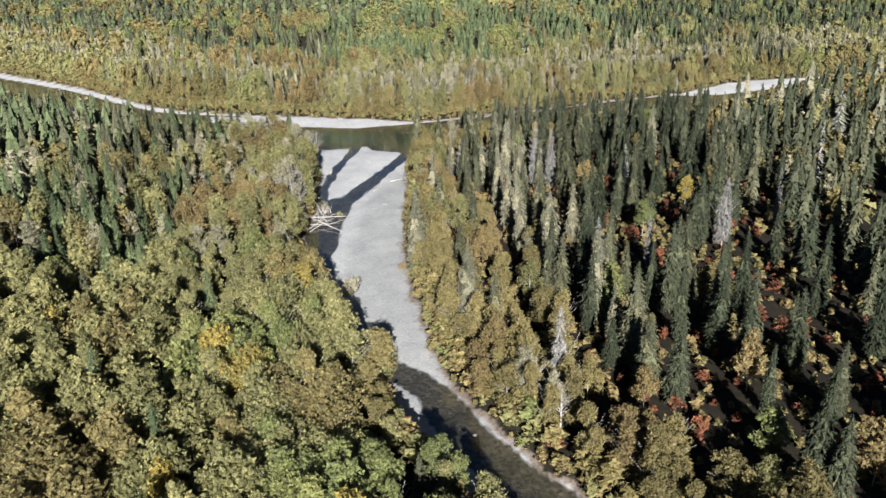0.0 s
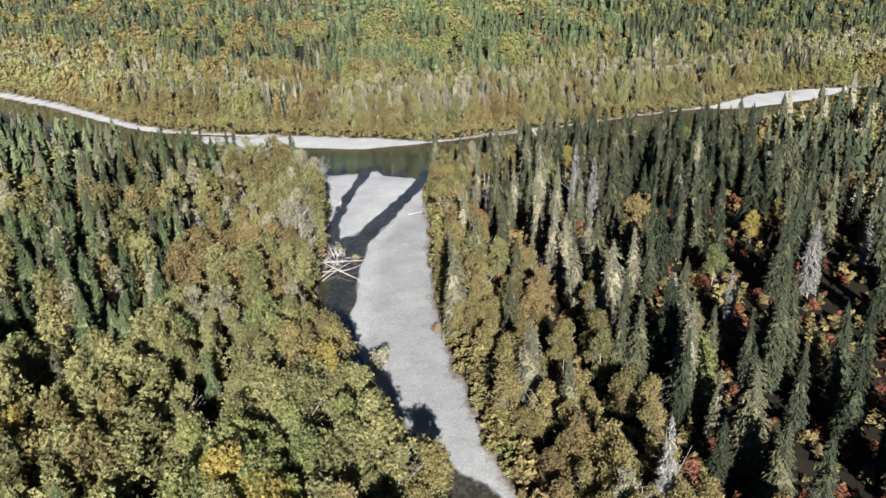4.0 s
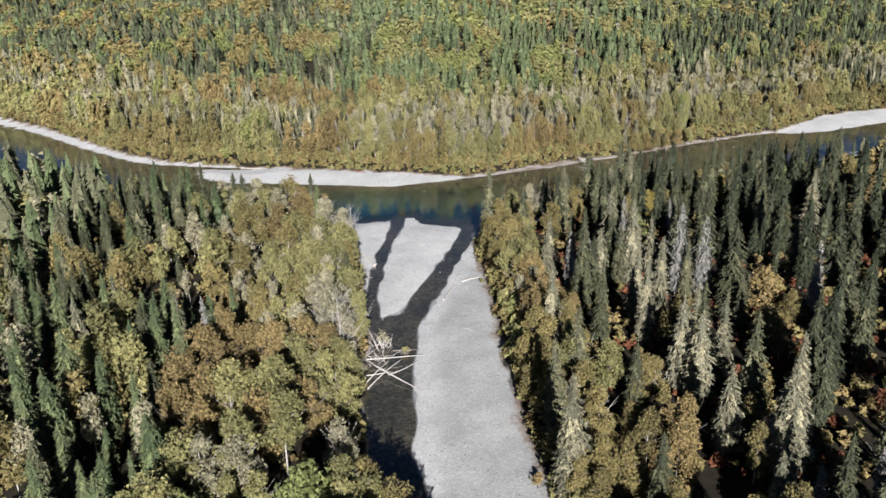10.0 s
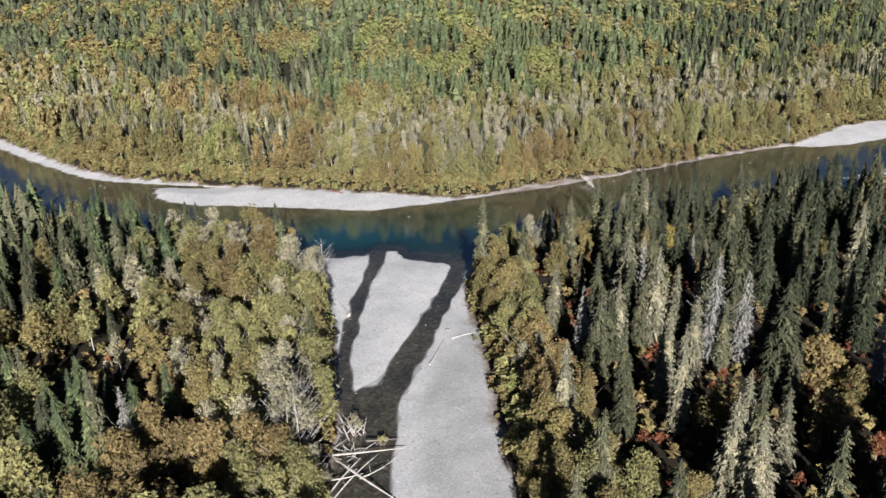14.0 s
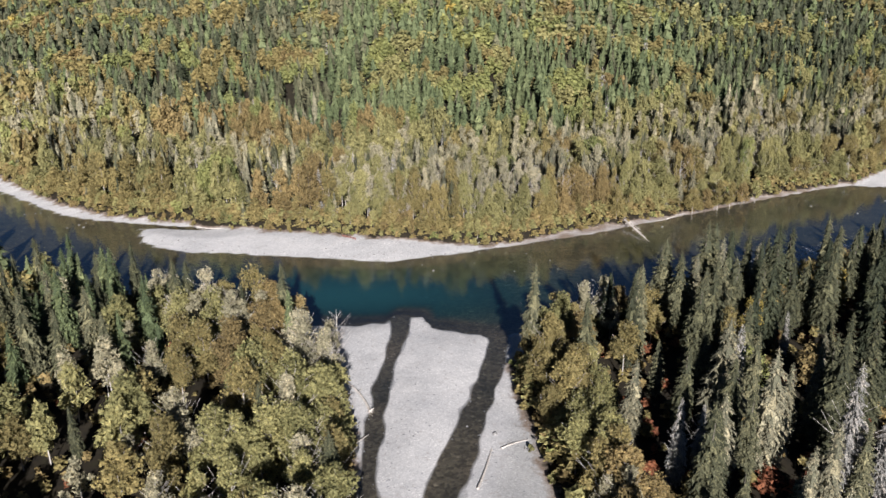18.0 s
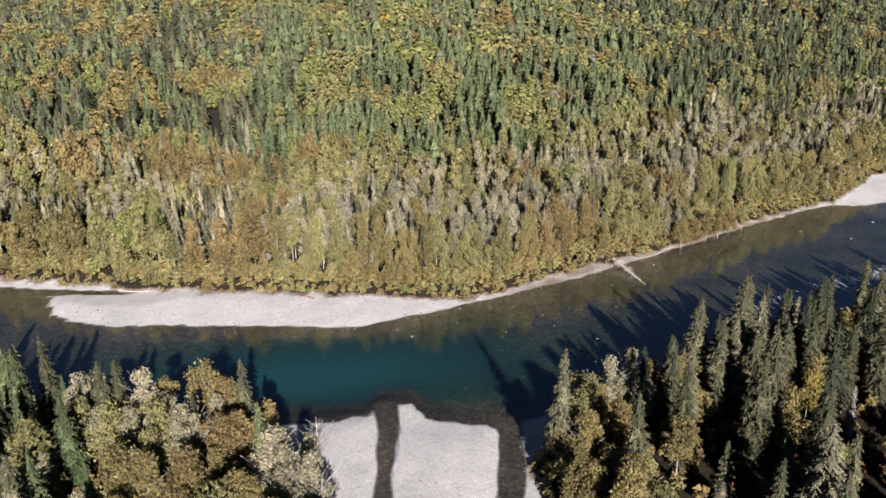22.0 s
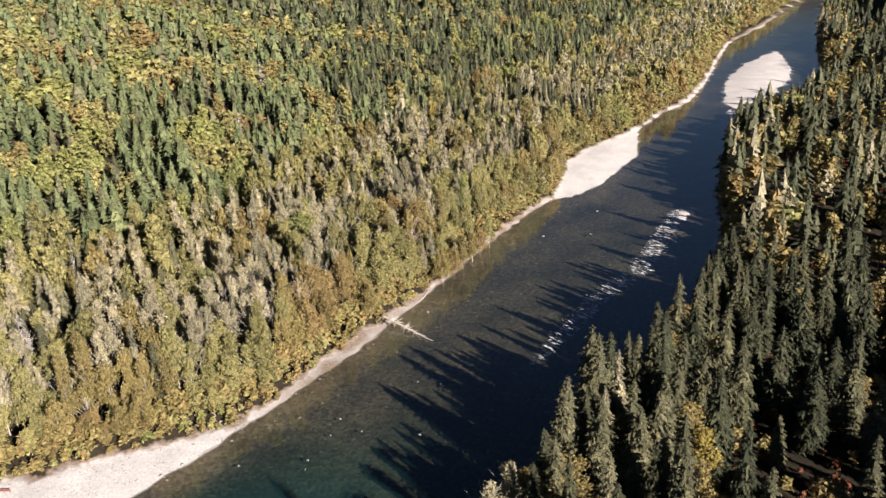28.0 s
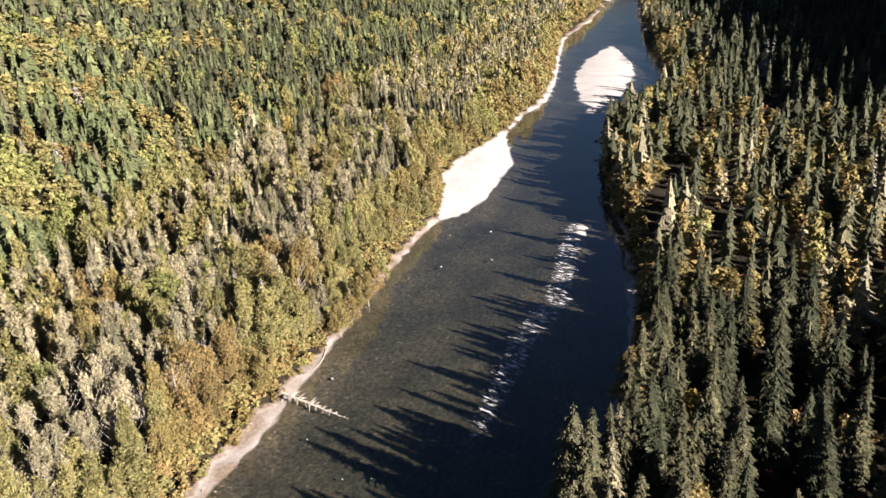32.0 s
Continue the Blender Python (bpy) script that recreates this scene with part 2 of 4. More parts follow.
def water_material():
    """Clear shallow water: gloss by Fresnel over a tint that deepens with the depth."""
    m = bpy.data.materials.new("river_water")
    m.use_nodes = True
    t = m.node_tree
    t.nodes.remove(t.nodes["Principled BSDF"])
    out = t.nodes["Material Output"]
    a = t.nodes.new("ShaderNodeAttribute")
    a.attribute_name = "depth"
    tint = ramp(t, a.outputs["Fac"], [(0.0, (0.98, 0.98, 0.98)), (0.38, (0.84, 0.88, 0.85)), (0.65, (0.42, 0.62, 0.56)), (1.0, (0.10, 0.36, 0.36))])
    clear = t.nodes.new("ShaderNodeBsdfTransparent")
    t.links.new(tint, clear.inputs[0])
    gloss = t.nodes.new("ShaderNodeBsdfGlossy")
    gloss.inputs["Roughness"].default_value = 0.06
    body = t.nodes.new("ShaderNodeBsdfDiffuse")
    t.links.new(ramp(t, a.outputs["Fac"], [(0.0, (0.01, 0.015, 0.012)), (1.0, (0.023, 0.102, 0.104))]), body.inputs[0])
    f = t.nodes.new("ShaderNodeLayerWeight")
    f.inputs["Blend"].default_value = 0.5
    shine = maths(t, "ADD", maths(t, "MULTIPLY", maths(t, "POWER", f.outputs["Facing"], 2.7), 0.95), 0.02)
    bm_ = t.nodes.new("ShaderNodeBump")
    bm_.inputs["Strength"].default_value, bm_.inputs["Distance"].default_value = 0.25, 0.05
    t.links.new(tex_noise(t, 1.6, 4), bm_.inputs["Height"])
    t.links.new(bm_.outputs[0], gloss.inputs["Normal"])
    t.links.new(bm_.outputs[0], f.inputs["Normal"])
    under = t.nodes.new("ShaderNodeMixShader")
    t.links.new(maths(t, "MULTIPLY", maths(t, "MAXIMUM", maths(t, "SUBTRACT", a.outputs["Fac"], 0.34), 0.0), 0.8), under.inputs[0])
    t.links.new(clear.outputs[0], under.inputs[1])
    t.links.new(body.outputs[0], under.inputs[2])
    top = t.nodes.new("ShaderNodeMixShader")
    t.links.new(shine, top.inputs[0])
    t.links.new(under.outputs[0], top.inputs[1])
    t.links.new(gloss.outputs[0], top.inputs[2])
    # broken white water where the river runs thin over stones
    rf = t.nodes.new("ShaderNodeAttribute")
    rf.attribute_name = "riffle"
    lay = t.nodes.new("ShaderNodeMapping")
    lay.inputs["Scale"].default_value = (1.5, 0.42, 1)
    lay.inputs["Rotation"].default_value = (0, 0, 0.25)
    t.links.new(t.nodes.new("ShaderNodeNewGeometry").outputs["Position"], lay.inputs["Vector"])
    torn = maths(t, "ADD", maths(t, "MULTIPLY", tex_noise(t, 0.9, 6, 0.72, lay.outputs[0]), 1.5), maths(t, "MULTIPLY", maths(t, "MINIMUM", rf.outputs["Fac"], 0.8), 0.42))
    torn = maths(t, "SUBTRACT", torn, 0.585)
    crest = maths(t, "MULTIPLY", ramp(t, torn, [(0.50, (0, 0, 0)), (0.66, (1, 1, 1))]), maths(t, "GREATER_THAN", rf.outputs["Fac"], 0.02))
    froth = t.nodes.new("ShaderNodeBsdfDiffuse")
    froth.inputs[0].default_value = (0.78, 0.80, 0.80, 1)
    last = t.nodes.new("ShaderNodeMixShader")
    t.links.new(maths(t, "MULTIPLY", crest, 0.85), last.inputs[0])
    t.links.new(top.outputs[0], last.inputs[1])
    t.links.new(froth.outputs[0], last.inputs[2])
    t.links.new(last.outputs[0], out.inputs["Surface"])
    return m


GROUND, WATER = ground_material(), water_material()


# ---- plan: waterlines, banks, streams ----
def line(text):
    return np.array([float(v) for v in text.split()]).reshape(-1, 2)


NORTH = line("-900 980 -400 612 -269 512 -219 473 -174 430 -148 408 -131 401 -120 398 -112 379 -98 371.7 -78 368.8 -61 365.6 -42 361.6 -30 363.4 -15 368.4 -4 372.0 11 377.4 22 381.6 38 388.8 55 397 84 411 114 425 133 431 143 428 159 432.6 197 448.5 220 468 232 478 268 493 301 501 358 532 432 577 508 621 622 665 900 790 1600 1100")
NORTH_VEG = line("-900 995 -400 630 -279 531 -229 493 -180 445 -158 424 -133 407 -109 399.5 -85 390 -63 385.4 -42 380 -23 375 -10 374 -2 376 11 381.8 22 386.4 38 393 55 400.2 84 413.8 114 428.2 139 437 165 459 185 470 222 478 268 497 301 506 358 537 432 582 508 626 622 670 900 795 1600 1108")
SOUTH = line("-900 880 -400 545 -300 470 -220 405 -150 357 -100 336 -62 324 -54 322 -45 321 -38 322.3 -36.5 326.5 -29 325.5 -27.5 319 -15.6 314.7 -13 313 -8 316 0 318 12 319.5 24 321 40 327 55 329.5 84 340 104 349 133 366 155 378 168 389 213 419.6 262 441.6 304 446.6 367 463.6 476 526.6 667 641 900 760 1600 1075")
SOUTH_VEG = line("-900 878 -400 542 -300 466 -220 401 -150 353 -100 332 -62 318 -54 312 -45 312 -12 300 -4 309 2 312 12 315 24 319 40 325 55 327 84 337 104 346 133 363 155 376 168 388 213 419 262 441 304 446 367 463 476 526 667 637 900 755 1600 1070")
RIGHT = line("-200 330 60 52 99 24.5 105 20 112 15.5 120 11 129 6 145 1.5 167 -3.5 177 -5.5 195 -7 210 -8 234 -8.7 250 -9 266 -9.5 287 -10.5 300 -11 330 -9")
LEFT = line("-200 300 60 26 90 10 100 4 113 -3.5 121 -6 131 -9 141 -15.5 151 -19.5 162 -25 181 -31.5 208 -38 225 -38.5 240 -39 265 -42 285 -44.5 300 -50 312 -56 330 -60")
# channels of the side stream: x, y, half width
STEM = np.array([(320, -200, 7), (47, 60, 6), (18, 99, 4.4), (12.7, 106, 4.4), (7.4, 113.5, 4.6), (4, 121, 4.1), (0.5, 130, 3.3), (-5, 136, 3.0), (-11.8, 142, 3.0), (-16.2, 151, 3.1), (-21.6, 162, 3.2), (-28.2, 181, 3.7), (-32.5, 200, 4.4), (-33.2, 212, 4.8), (-33.5, 225, 5), (-33, 240, 5.2), (-32, 250, 4.2)])
WEST_ARM = np.array([(-34, 243, 3), (-38.6, 252, 1.8), (-39.4, 264, 1.5), (-39.2, 276, 1.6), (-38, 292, 1.6), (-36.7, 305, 1.6), (-34.6, 320, 1.9), (-34.6, 332, 2.2)])
EAST_ARM = np.array([(-32, 245, 3.5), (-28.5, 256, 3.2), (-24, 270, 2.9), (-19.6, 285, 2.5), (-15, 300, 2.2), (-12.5, 312, 2.6), (-13, 325, 3)])
RIFFLE = np.array([(44, 350, 3.0), (60, 355, 4.6), (70, 359, 5.2), (87, 366, 5.8), (104, 369, 5.8), (126, 380, 5.4), (152, 393, 4.6)])
HOLLOW = np.array([(108, 352, 4), (145, 368, 6), (178, 378, 6), (215, 386, 4)])   # a treeless dip in the south woods
SPIT = np.array([(-14, 329, 0.4), (-9, 331, 2.0), (-4, 332, 2.2), (2, 330, 1.2)])
INLET = np.array([(-140, 400, 3.0), (-128, 397, 2.6), (-112, 394.6, 1.8), (-96, 391.5, 0.8)])
RAPID = np.array([(-176, 424, 3.0), (-160, 412, 3.5), (-142, 402, 3.0), (-126, 395, 2.0)])
SHOAL = np.array([(128, 380, 0.2), (138, 383.5, 0.7), (147, 388.5, 1.6), (153, 391.5, 1.2)])
ISLAND = (386.0, 516.0, 110.0, 18.0, 27.4)   # x, y, half length, half width, degrees


def along(p, x):
    return np.interp(x, p[:, 0], p[:, 1])


def wobble(x, y, size, seed):
    r = np.random.default_rng(seed)
    out = np.zeros(np.shape(x))
    for k in range(6):
        a, ph = r.uniform(0, 2 * np.pi, 2)
        f = (2 * np.pi / size) * r.uniform(0.6, 1.8)
        out = out + np.sin(f * (x * np.cos(a) + y * np.sin(a)) + ph)
    return out / 3.0


def channel(p, x, y):
    best = np.full(np.shape(x), -1e3)
    for (ax, ay, aw), (bx, by, bw) in zip(p[:-1], p[1:]):
        k = np.clip(((x - ax) * (bx - ax) + (y - ay) * (by - ay)) / ((bx - ax) ** 2 + (by - ay) ** 2), 0, 1)
        best = np.maximum(best, aw + k * (bw - aw) - np.hypot(x - ax - k * (bx - ax), y - ay - k * (by - ay)))
    return best


def island(x, y):
    cx, cy, a, b, turn = ISLAND
    c, s = math.cos(radians(turn)), math.sin(radians(turn))
    u, v = (x - cx) * c + (y - cy) * s, -(x - cx) * s + (y - cy) * c
    return (1 - (np.abs(u / a) ** 1.4 + np.abs(v / b) ** 1.4) ** (1 / 1.4)) * b + wobble(x, y, 30, 12) * 1.2


def wetness(x, y):
    """Metres into the water; minus on land."""
    edge = wobble(x, y, 9, 3) * 0.32 + wobble(x, y, 24, 4) * 0.4
    river = np.minimum(along(NORTH, x) - y, y - along(SOUTH, x)) * 0.85
    shoals = channel(SHOAL, x, y) + wobble(x, y, 5, 6) * 0.7
    river = np.minimum(np.minimum(river, -island(x, y)), -shoals)
    w = np.maximum.reduce([river, channel(STEM, x, y), channel(WEST_ARM, x, y), channel(EAST_ARM, x, y), channel(INLET, x, y)])
    return w + edge


def openness(x, y):
    """Metres into the treeless bed of river and stream; minus in the woods."""
    edge = wobble(x, y, 14, 5) * 0.8 + wobble(x, y, 6, 15) * np.where(y > 355, 0.9, 0.4)
    river = np.minimum(along(NORTH_VEG, x) - y, y - along(SOUTH_VEG, x)) * 0.85
    bed = np.minimum(np.minimum(x - along(LEFT, y), along(RIGHT, y) - x), 330 - y)
    return np.maximum(river, bed) + edge


def hill(x, y):
    d = (y - along(NORTH_VEG, x)) * 0.85
    k = np.clip(d - 38, 0, None)
    # a wooded ridge south of the river
    crest = 250 + 0.3 * (x - 450)
    rise = np.clip((x - 230) / 110, 0, 1) * np.clip((1500 - x) / 300, 0, 1) * (76 + 0.14 * np.clip(x - 356, 0, 600))
    ridge = rise * np.exp(-(((y - crest) / np.where(y > crest, 62, 160)) ** 2)) * (d < 0)
    return ridge + 0.29 * (np.sqrt(k * k + 300) - math.sqrt(300)) + np.clip(d / 60, 0, 1) * wobble(x, y, 90, 11) * 1.5


def height(x, y):
    w, o = wetness(x, y), openness(x, y)
    pool = 1.5 * np.exp(-(((x + 50) / 48) ** 2 + ((y - 339) / 17) ** 2))
    bed = -(0.14 * np.clip(w, 0, 7) + pool * np.clip(w / 5, 0, 1))
    bar = np.clip(-w, 0, 12) * 0.075 + wobble(x, y, 7, 8) * 0.05
    k = np.clip((0.5 - o) / 4.0, 0, 1)
    land = k * k * (3 - 2 * k) * (1.7 + wobble(x, y, 30, 9) * 0.25) + hill(x, y) * np.clip(-o / 10, 0, 1)
    return np.where(w > 0, bed, bar + land * np.clip(-w / 2.0, 0, 1))


def spread(*spans):
    out = []
    for a, b, step in spans:
        out.append(np.arange(a, b, step))
    return np.concatenate(out + [[spans[-1][1]]])


def sheet(name, xs, ys, fn, mat, attrs=()):
    gx, gy = np.meshgrid(xs, ys)
    x, y = gx.ravel(), gy.ravel()
    co = np.stack([x, y, fn(x, y)], 1)
    n, m = len(xs), len(ys)
    i = (np.arange(m - 1)[:, None] * n + np.arange(n - 1)[None]).ravel()
    quads = np.stack([i, i + 1, i + n + 1, i + n], 1)
    me = fill(name, co, quads, [mat], smooth=True)
    for key, f in attrs:
        a = me.attributes.new(key, "FLOAT", "POINT")
        a.data.foreach_set("value", f(x, y).astype(np.float32))
    return new(name, me)


def fill(name, co, faces, mats, index=None, smooth=False):
    """A mesh from arrays: faces all of one corner count."""
    me = bpy.data.meshes.new(name)
    co, faces = np.asarray(co, np.float32), np.asarray(faces, np.int32)
    nf, k = faces.shape
    me.vertices.add(len(co))
    me.vertices.foreach_set("co", co.ravel())
    me.loops.add(nf * k)
    me.loops.foreach_set("vertex_index", faces.ravel())
    me.polygons.add(nf)
    me.polygons.foreach_set("loop_start", np.arange(0, nf * k, k, dtype=np.int32))
    if index is not None:
        me.polygons.foreach_set("material_index", np.asarray(index, np.int32))
    me.polygons.foreach_set("use_smooth", np.full(nf, smooth))
    for m in mats:
        me.materials.append(m)
    me.update(calc_edges=True)
    return me


XS = spread((-4000, -900, 150), (-900, -320, 20), (-320, -140, 3.2), (-140, -62, 2.5), (-62, 30, 1.3), (30, 44, 3), (44, 156, 1.3), (156, 170, 3), (170, 260, 5), (260, 520, 5), (520, 900, 15), (900, 4200, 150))
YS = spread((-3000, -200, 150), (-200, 80, 4), (80, 130, 2), (130, 325, 1.7), (325, 398, 1.3), (398, 480, 2.2), (480, 700, 6), (700, 1200, 25), (1200, 4000, 150))
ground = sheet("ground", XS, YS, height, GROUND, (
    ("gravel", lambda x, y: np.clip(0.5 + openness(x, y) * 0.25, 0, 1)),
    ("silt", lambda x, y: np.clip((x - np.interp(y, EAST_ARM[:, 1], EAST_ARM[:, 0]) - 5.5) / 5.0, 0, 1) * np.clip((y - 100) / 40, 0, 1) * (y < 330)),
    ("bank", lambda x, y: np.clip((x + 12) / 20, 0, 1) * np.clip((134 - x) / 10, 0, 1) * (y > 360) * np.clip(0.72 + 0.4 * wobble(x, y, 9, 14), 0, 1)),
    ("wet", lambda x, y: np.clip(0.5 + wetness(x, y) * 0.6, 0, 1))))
tagged(ground, "pale grey river gravel bars between leaf-littered forest floor darkened for tree shade", "ground", kind="structure")
WX = spread((-900, -320, 20), (-320, -140, 9), (-140, -20, 3), (-20, 156, 2), (156, 340, 6), (340, 900, 15))
WY = spread((-200, 40, 6), (40, 130, 4.0), (130, 300, 4.0), (300, 405, 2), (405, 480, 5), (480, 900, 12))
water = sheet("water", WX, WY, lambda x, y: np.zeros(len(x)), WATER, (
    ("depth", lambda x, y: np.clip(-height(x, y) / 2.6, 0, 1)),
    ("riffle", lambda x, y: np.clip(np.maximum.reduce([channel(RIFFLE, x, y), channel(SPIT, x, y), channel(RAPID, x, y)]) / 4.0, 0, 1))))
tagged(water, "clear shallow river water, teal over the deep pool", "river", kind="structure")
water.visible_shadow = True


# ---- trees ----
def spruce_shape(seed, high, wide, arms, twigs=3, slim=1.0, bare=0.08, droop=0.0, core=6):
    """Drooping needle sprays in rough whorls round a stem, with hanging side twigs, over an inner mass of ragged skirts."""
    r = np.random.default_rng(seed)
    co, fc = [], []
    lean, tiers = r.uniform(0, 6.28), 21

    def reach(u):
        return wide * max(1 - u, 0.0) ** 0.64 * (0.62 + 0.38 * min(1, u * 3)) + 0.10
    low = 1 - np.sqrt(r.random(arms - arms // 8) * 0.985 + 0.003)
    us = np.sort(np.concatenate([(np.floor(low * tiers) + 0.5 + r.normal(0, 0.22, len(low))) / tiers, r.uniform(0.80, 0.98, arms // 8)]))
    for n, u in enumerate(np.clip(us, 0, 0.99)):
        z = high * (bare + (1 - bare) * u)
        a = n * 2.4 + r.normal(0, 0.4)
        q = reach(u) * r.uniform(0.55, 1.22) * (1 + 0.18 * math.cos(a - lean))
        d, s = np.array((math.cos(a), math.sin(a), 0)), np.array((-math.sin(a), math.cos(a), 0))
        w = (0.09 + 0.085 * q) * slim * r.uniform(0.8, 1.25)
        drop = q * (r.uniform(0.10, 0.55) + droop)
        root, end = np.array((0, 0, z + 0.18 * q)) + d * 0.1, np.array((0, 0, z - drop)) + d * q
        mid = root * 0.45 + end * 0.55 + (0, 0, 0.04 * q)
        i = len(co)
        co += [root, mid + s * w - (0, 0, 0.35 * w), end, mid - s * w - (0, 0, 0.35 * w)]
        fc += [(i, i + 1, i + 2), (i, i + 2, i + 3)]
        for k in range(twigs):
            side, v = (1, -1)[k % 2], (0.30, 0.45, 0.60, 0.74, 0.85, 0.2)[k]
            b = root * (1 - v) + end * v
            m = q * r.uniform(0.26, 0.46) * (1.25 - v * 0.7)
            e = b + s * side * m + d * m * 0.45 - (0, 0, m * r.uniform(0.25, 0.8))
            co += [b - d * 0.07 * q, e, b + d * (0.05 + 0.07 * q)]
            fc.append((len(co) - 3, len(co) - 2, len(co) - 1))
    for k in range(core):
        u0, u1 = k / core * 0.93, min((k + 1.7) / core * 0.93, 0.98)
        i = len(co)
        co.append(np.array((0, 0, high * (bare + (1 - bare) * u1))))
        for j in range(8):
            a = j * 0.785 + k
            q = reach(u0 + 0.04) * (0.66 if j % 2 else 0.44) * r.uniform(0.85, 1.15)
            co.append(np.array((math.cos(a) * q, math.sin(a) * q, high * (bare + (1 - bare) * u0) - 0.2 * q)))
        fc += [(i, i + 1 + j, i + 1 + (j + 1) % 8) for j in range(8)]
    i = len(co)
    co += [np.array((0.10, 0, high * 0.95)), np.array((-0.06, 0.09, high * 0.95)), np.array((-0.06, -0.09, high * 0.95)), np.array((0, 0, high * 1.0))]
    fc += [(i, i + 1, i + 3), (i + 1, i + 2, i + 3), (i + 2, i, i + 3)]
    return np.array(co), np.array(fc)


def leafy_shape(seed, high, wide, clumps, size, lobes=9, base=0.30, ragged=0.6):
    """A crown of leaf sprigs over several lobes, facing outward by and large."""
    r = np.random.default_rng(seed)
    centres = []
    for k in range(lobes):
        a, q, u = r.uniform(0, 6.28), wide * r.uniform(0.12, 0.80), r.uniform(0, 1)
        q *= 1 - 0.45 * u
        centres.append((math.cos(a) * q, math.sin(a) * q, high * (base + 0.14 + (0.98 - base - 0.28) * u), wide * r.uniform(0.22, 0.42) * (1 - 0.3 * u)))
    centres.append((0, 0, high * 0.86, wide * 0.32))
    centres = np.array(centres)
    weight = centres[:, 3] ** 2
    pick = r.choice(len(centres), clumps, p=weight / weight.sum())
    way = r.normal(0, 1, (clumps, 3))
    way[:, 2] = way[:, 2] * 0.8 + 0.3
    way /= np.linalg.norm(way, axis=1)[:, None]
    rad = centres[pick, 3] * r.uniform(0.45, 1.18, clumps)
    p = centres[pick, :3] + way * rad[:, None] * (1, 1, 1.15)
    normal = way + r.normal(0, ragged, (clumps, 3))
    normal /= np.linalg.norm(normal, axis=1)[:, None]
    side = np.cross(normal, r.normal(0, 1, (clumps, 3)))
    side /= np.linalg.norm(side, axis=1)[:, None]
    up = np.cross(normal, side)
    s = (size * r.uniform(0.6, 1.35, clumps))[:, None]
    co = np.stack([p + side * s, p - side * s * 0.6 + up * s * 0.75, p - side * s * 0.5 - up * s * 0.8], 1).reshape(-1, 3)
    return co, np.arange(clumps * 3).reshape(-1, 3)


def tube(points, radii, sides=6):
    co, fc = [], []
    pts = [Vector(p) for p in points]
    for k, (p, q) in enumerate(zip(pts, radii)):
        d = (pts[min(k + 1, len(pts) - 1)] - pts[max(k - 1, 0)]).normalized()
        a = d.orthogonal().normalized()
        b = d.cross(a)
        co += [tuple(p + (a * math.cos(t) + b * math.sin(t)) * q) for t in np.arange(sides) * 2 * math.pi / sides]
    for k in range(len(pts) - 1):
        for j in range(sides):
            u, v = k * sides + j, k * sides + (j + 1) % sides
            fc += [(u, v, v + sides), (u, v + sides, u + sides)]
    for k, base in ((1, 0), (-1, (len(pts) - 1) * sides)):
        for j in range(1, sides - 1):
            fc.append((base, base + j + 1, base + j) if k == 1 else (base, base + j, base + j + 1))
    return np.array(co), np.array(fc)


def joined(shapes):
    co, fc, n = [], [], 0
    for c, f in shapes:
        co.append(c)
        fc.append(f + n)
        n += len(c)
    return np.concatenate(co), np.concatenate(fc)


def trunk_shape(seed, high, thick, limbs=0, sides=6, spread_=0.5, start=0.35):
    r = np.random.default_rng(seed)
    lean = r.normal(0, 0.02, 2) * high
    pts = [(lean[0] * u * u, lean[1] * u * u, high * u - 0.3 * (u == 0)) for u in (0, 0.03, 0.35, 0.7, 1.0)]
    shapes = [tube(pts, [thick * 1.35, thick, thick * 0.75, thick * 0.42, thick * 0.08], sides)]
    for k in range(limbs):
        u = r.uniform(start, 0.9)
        a, q = r.uniform(0, 6.28), high * spread_ * r.uniform(0.25, 0.5) * (1.15 - u)
        p = np.array((lean[0] * u * u, lean[1] * u * u, high * u))
        d = np.array((math.cos(a), math.sin(a), r.uniform(0.5, 1.3)))
        shapes.append(tube([p, p + d * q * 0.5, p + d * q + (0, 0, 0.15 * q)], [thick * 0.35 * (1.1 - u), thick * 0.22 * (1.1 - u), 0.02], 4))
    return joined(shapes)


def part(name, shape, mat, parent, label=""):
    ob = new(name, shape if isinstance(shape, bpy.types.Mesh) else fill(name, *shape, [mat]))
    ob.parent = parent
    return tagged(ob, label)


def tree_thing(name, crown, trunk, label, category, group):
    e = new(name)
    part("trunk", trunk, None, e)
    if crown:
        part("crown", crown, None, e)
    return tagged(e, label, category, group)


# where the woods stand
def scatter(x0, x1, y0, y1, step, seed):
    r = np.random.default_rng(seed)
    gx, gy = np.meshgrid(np.arange(x0, x1, step), np.arange(y0, y1, step))
    x = gx.ravel() + r.uniform(-0.46, 0.46, gx.size) * step
    y = gy.ravel() + r.uniform(-0.46, 0.46, gx.size) * step
    o = openness(x, y)
    keep = (o < -1.0) & (channel(HOLLOW, x, y) < 0) & (np.hypot((x + 43) / 5.5, (y - 229) / 10) > 1)
    return x[keep], y[keep], o[keep]


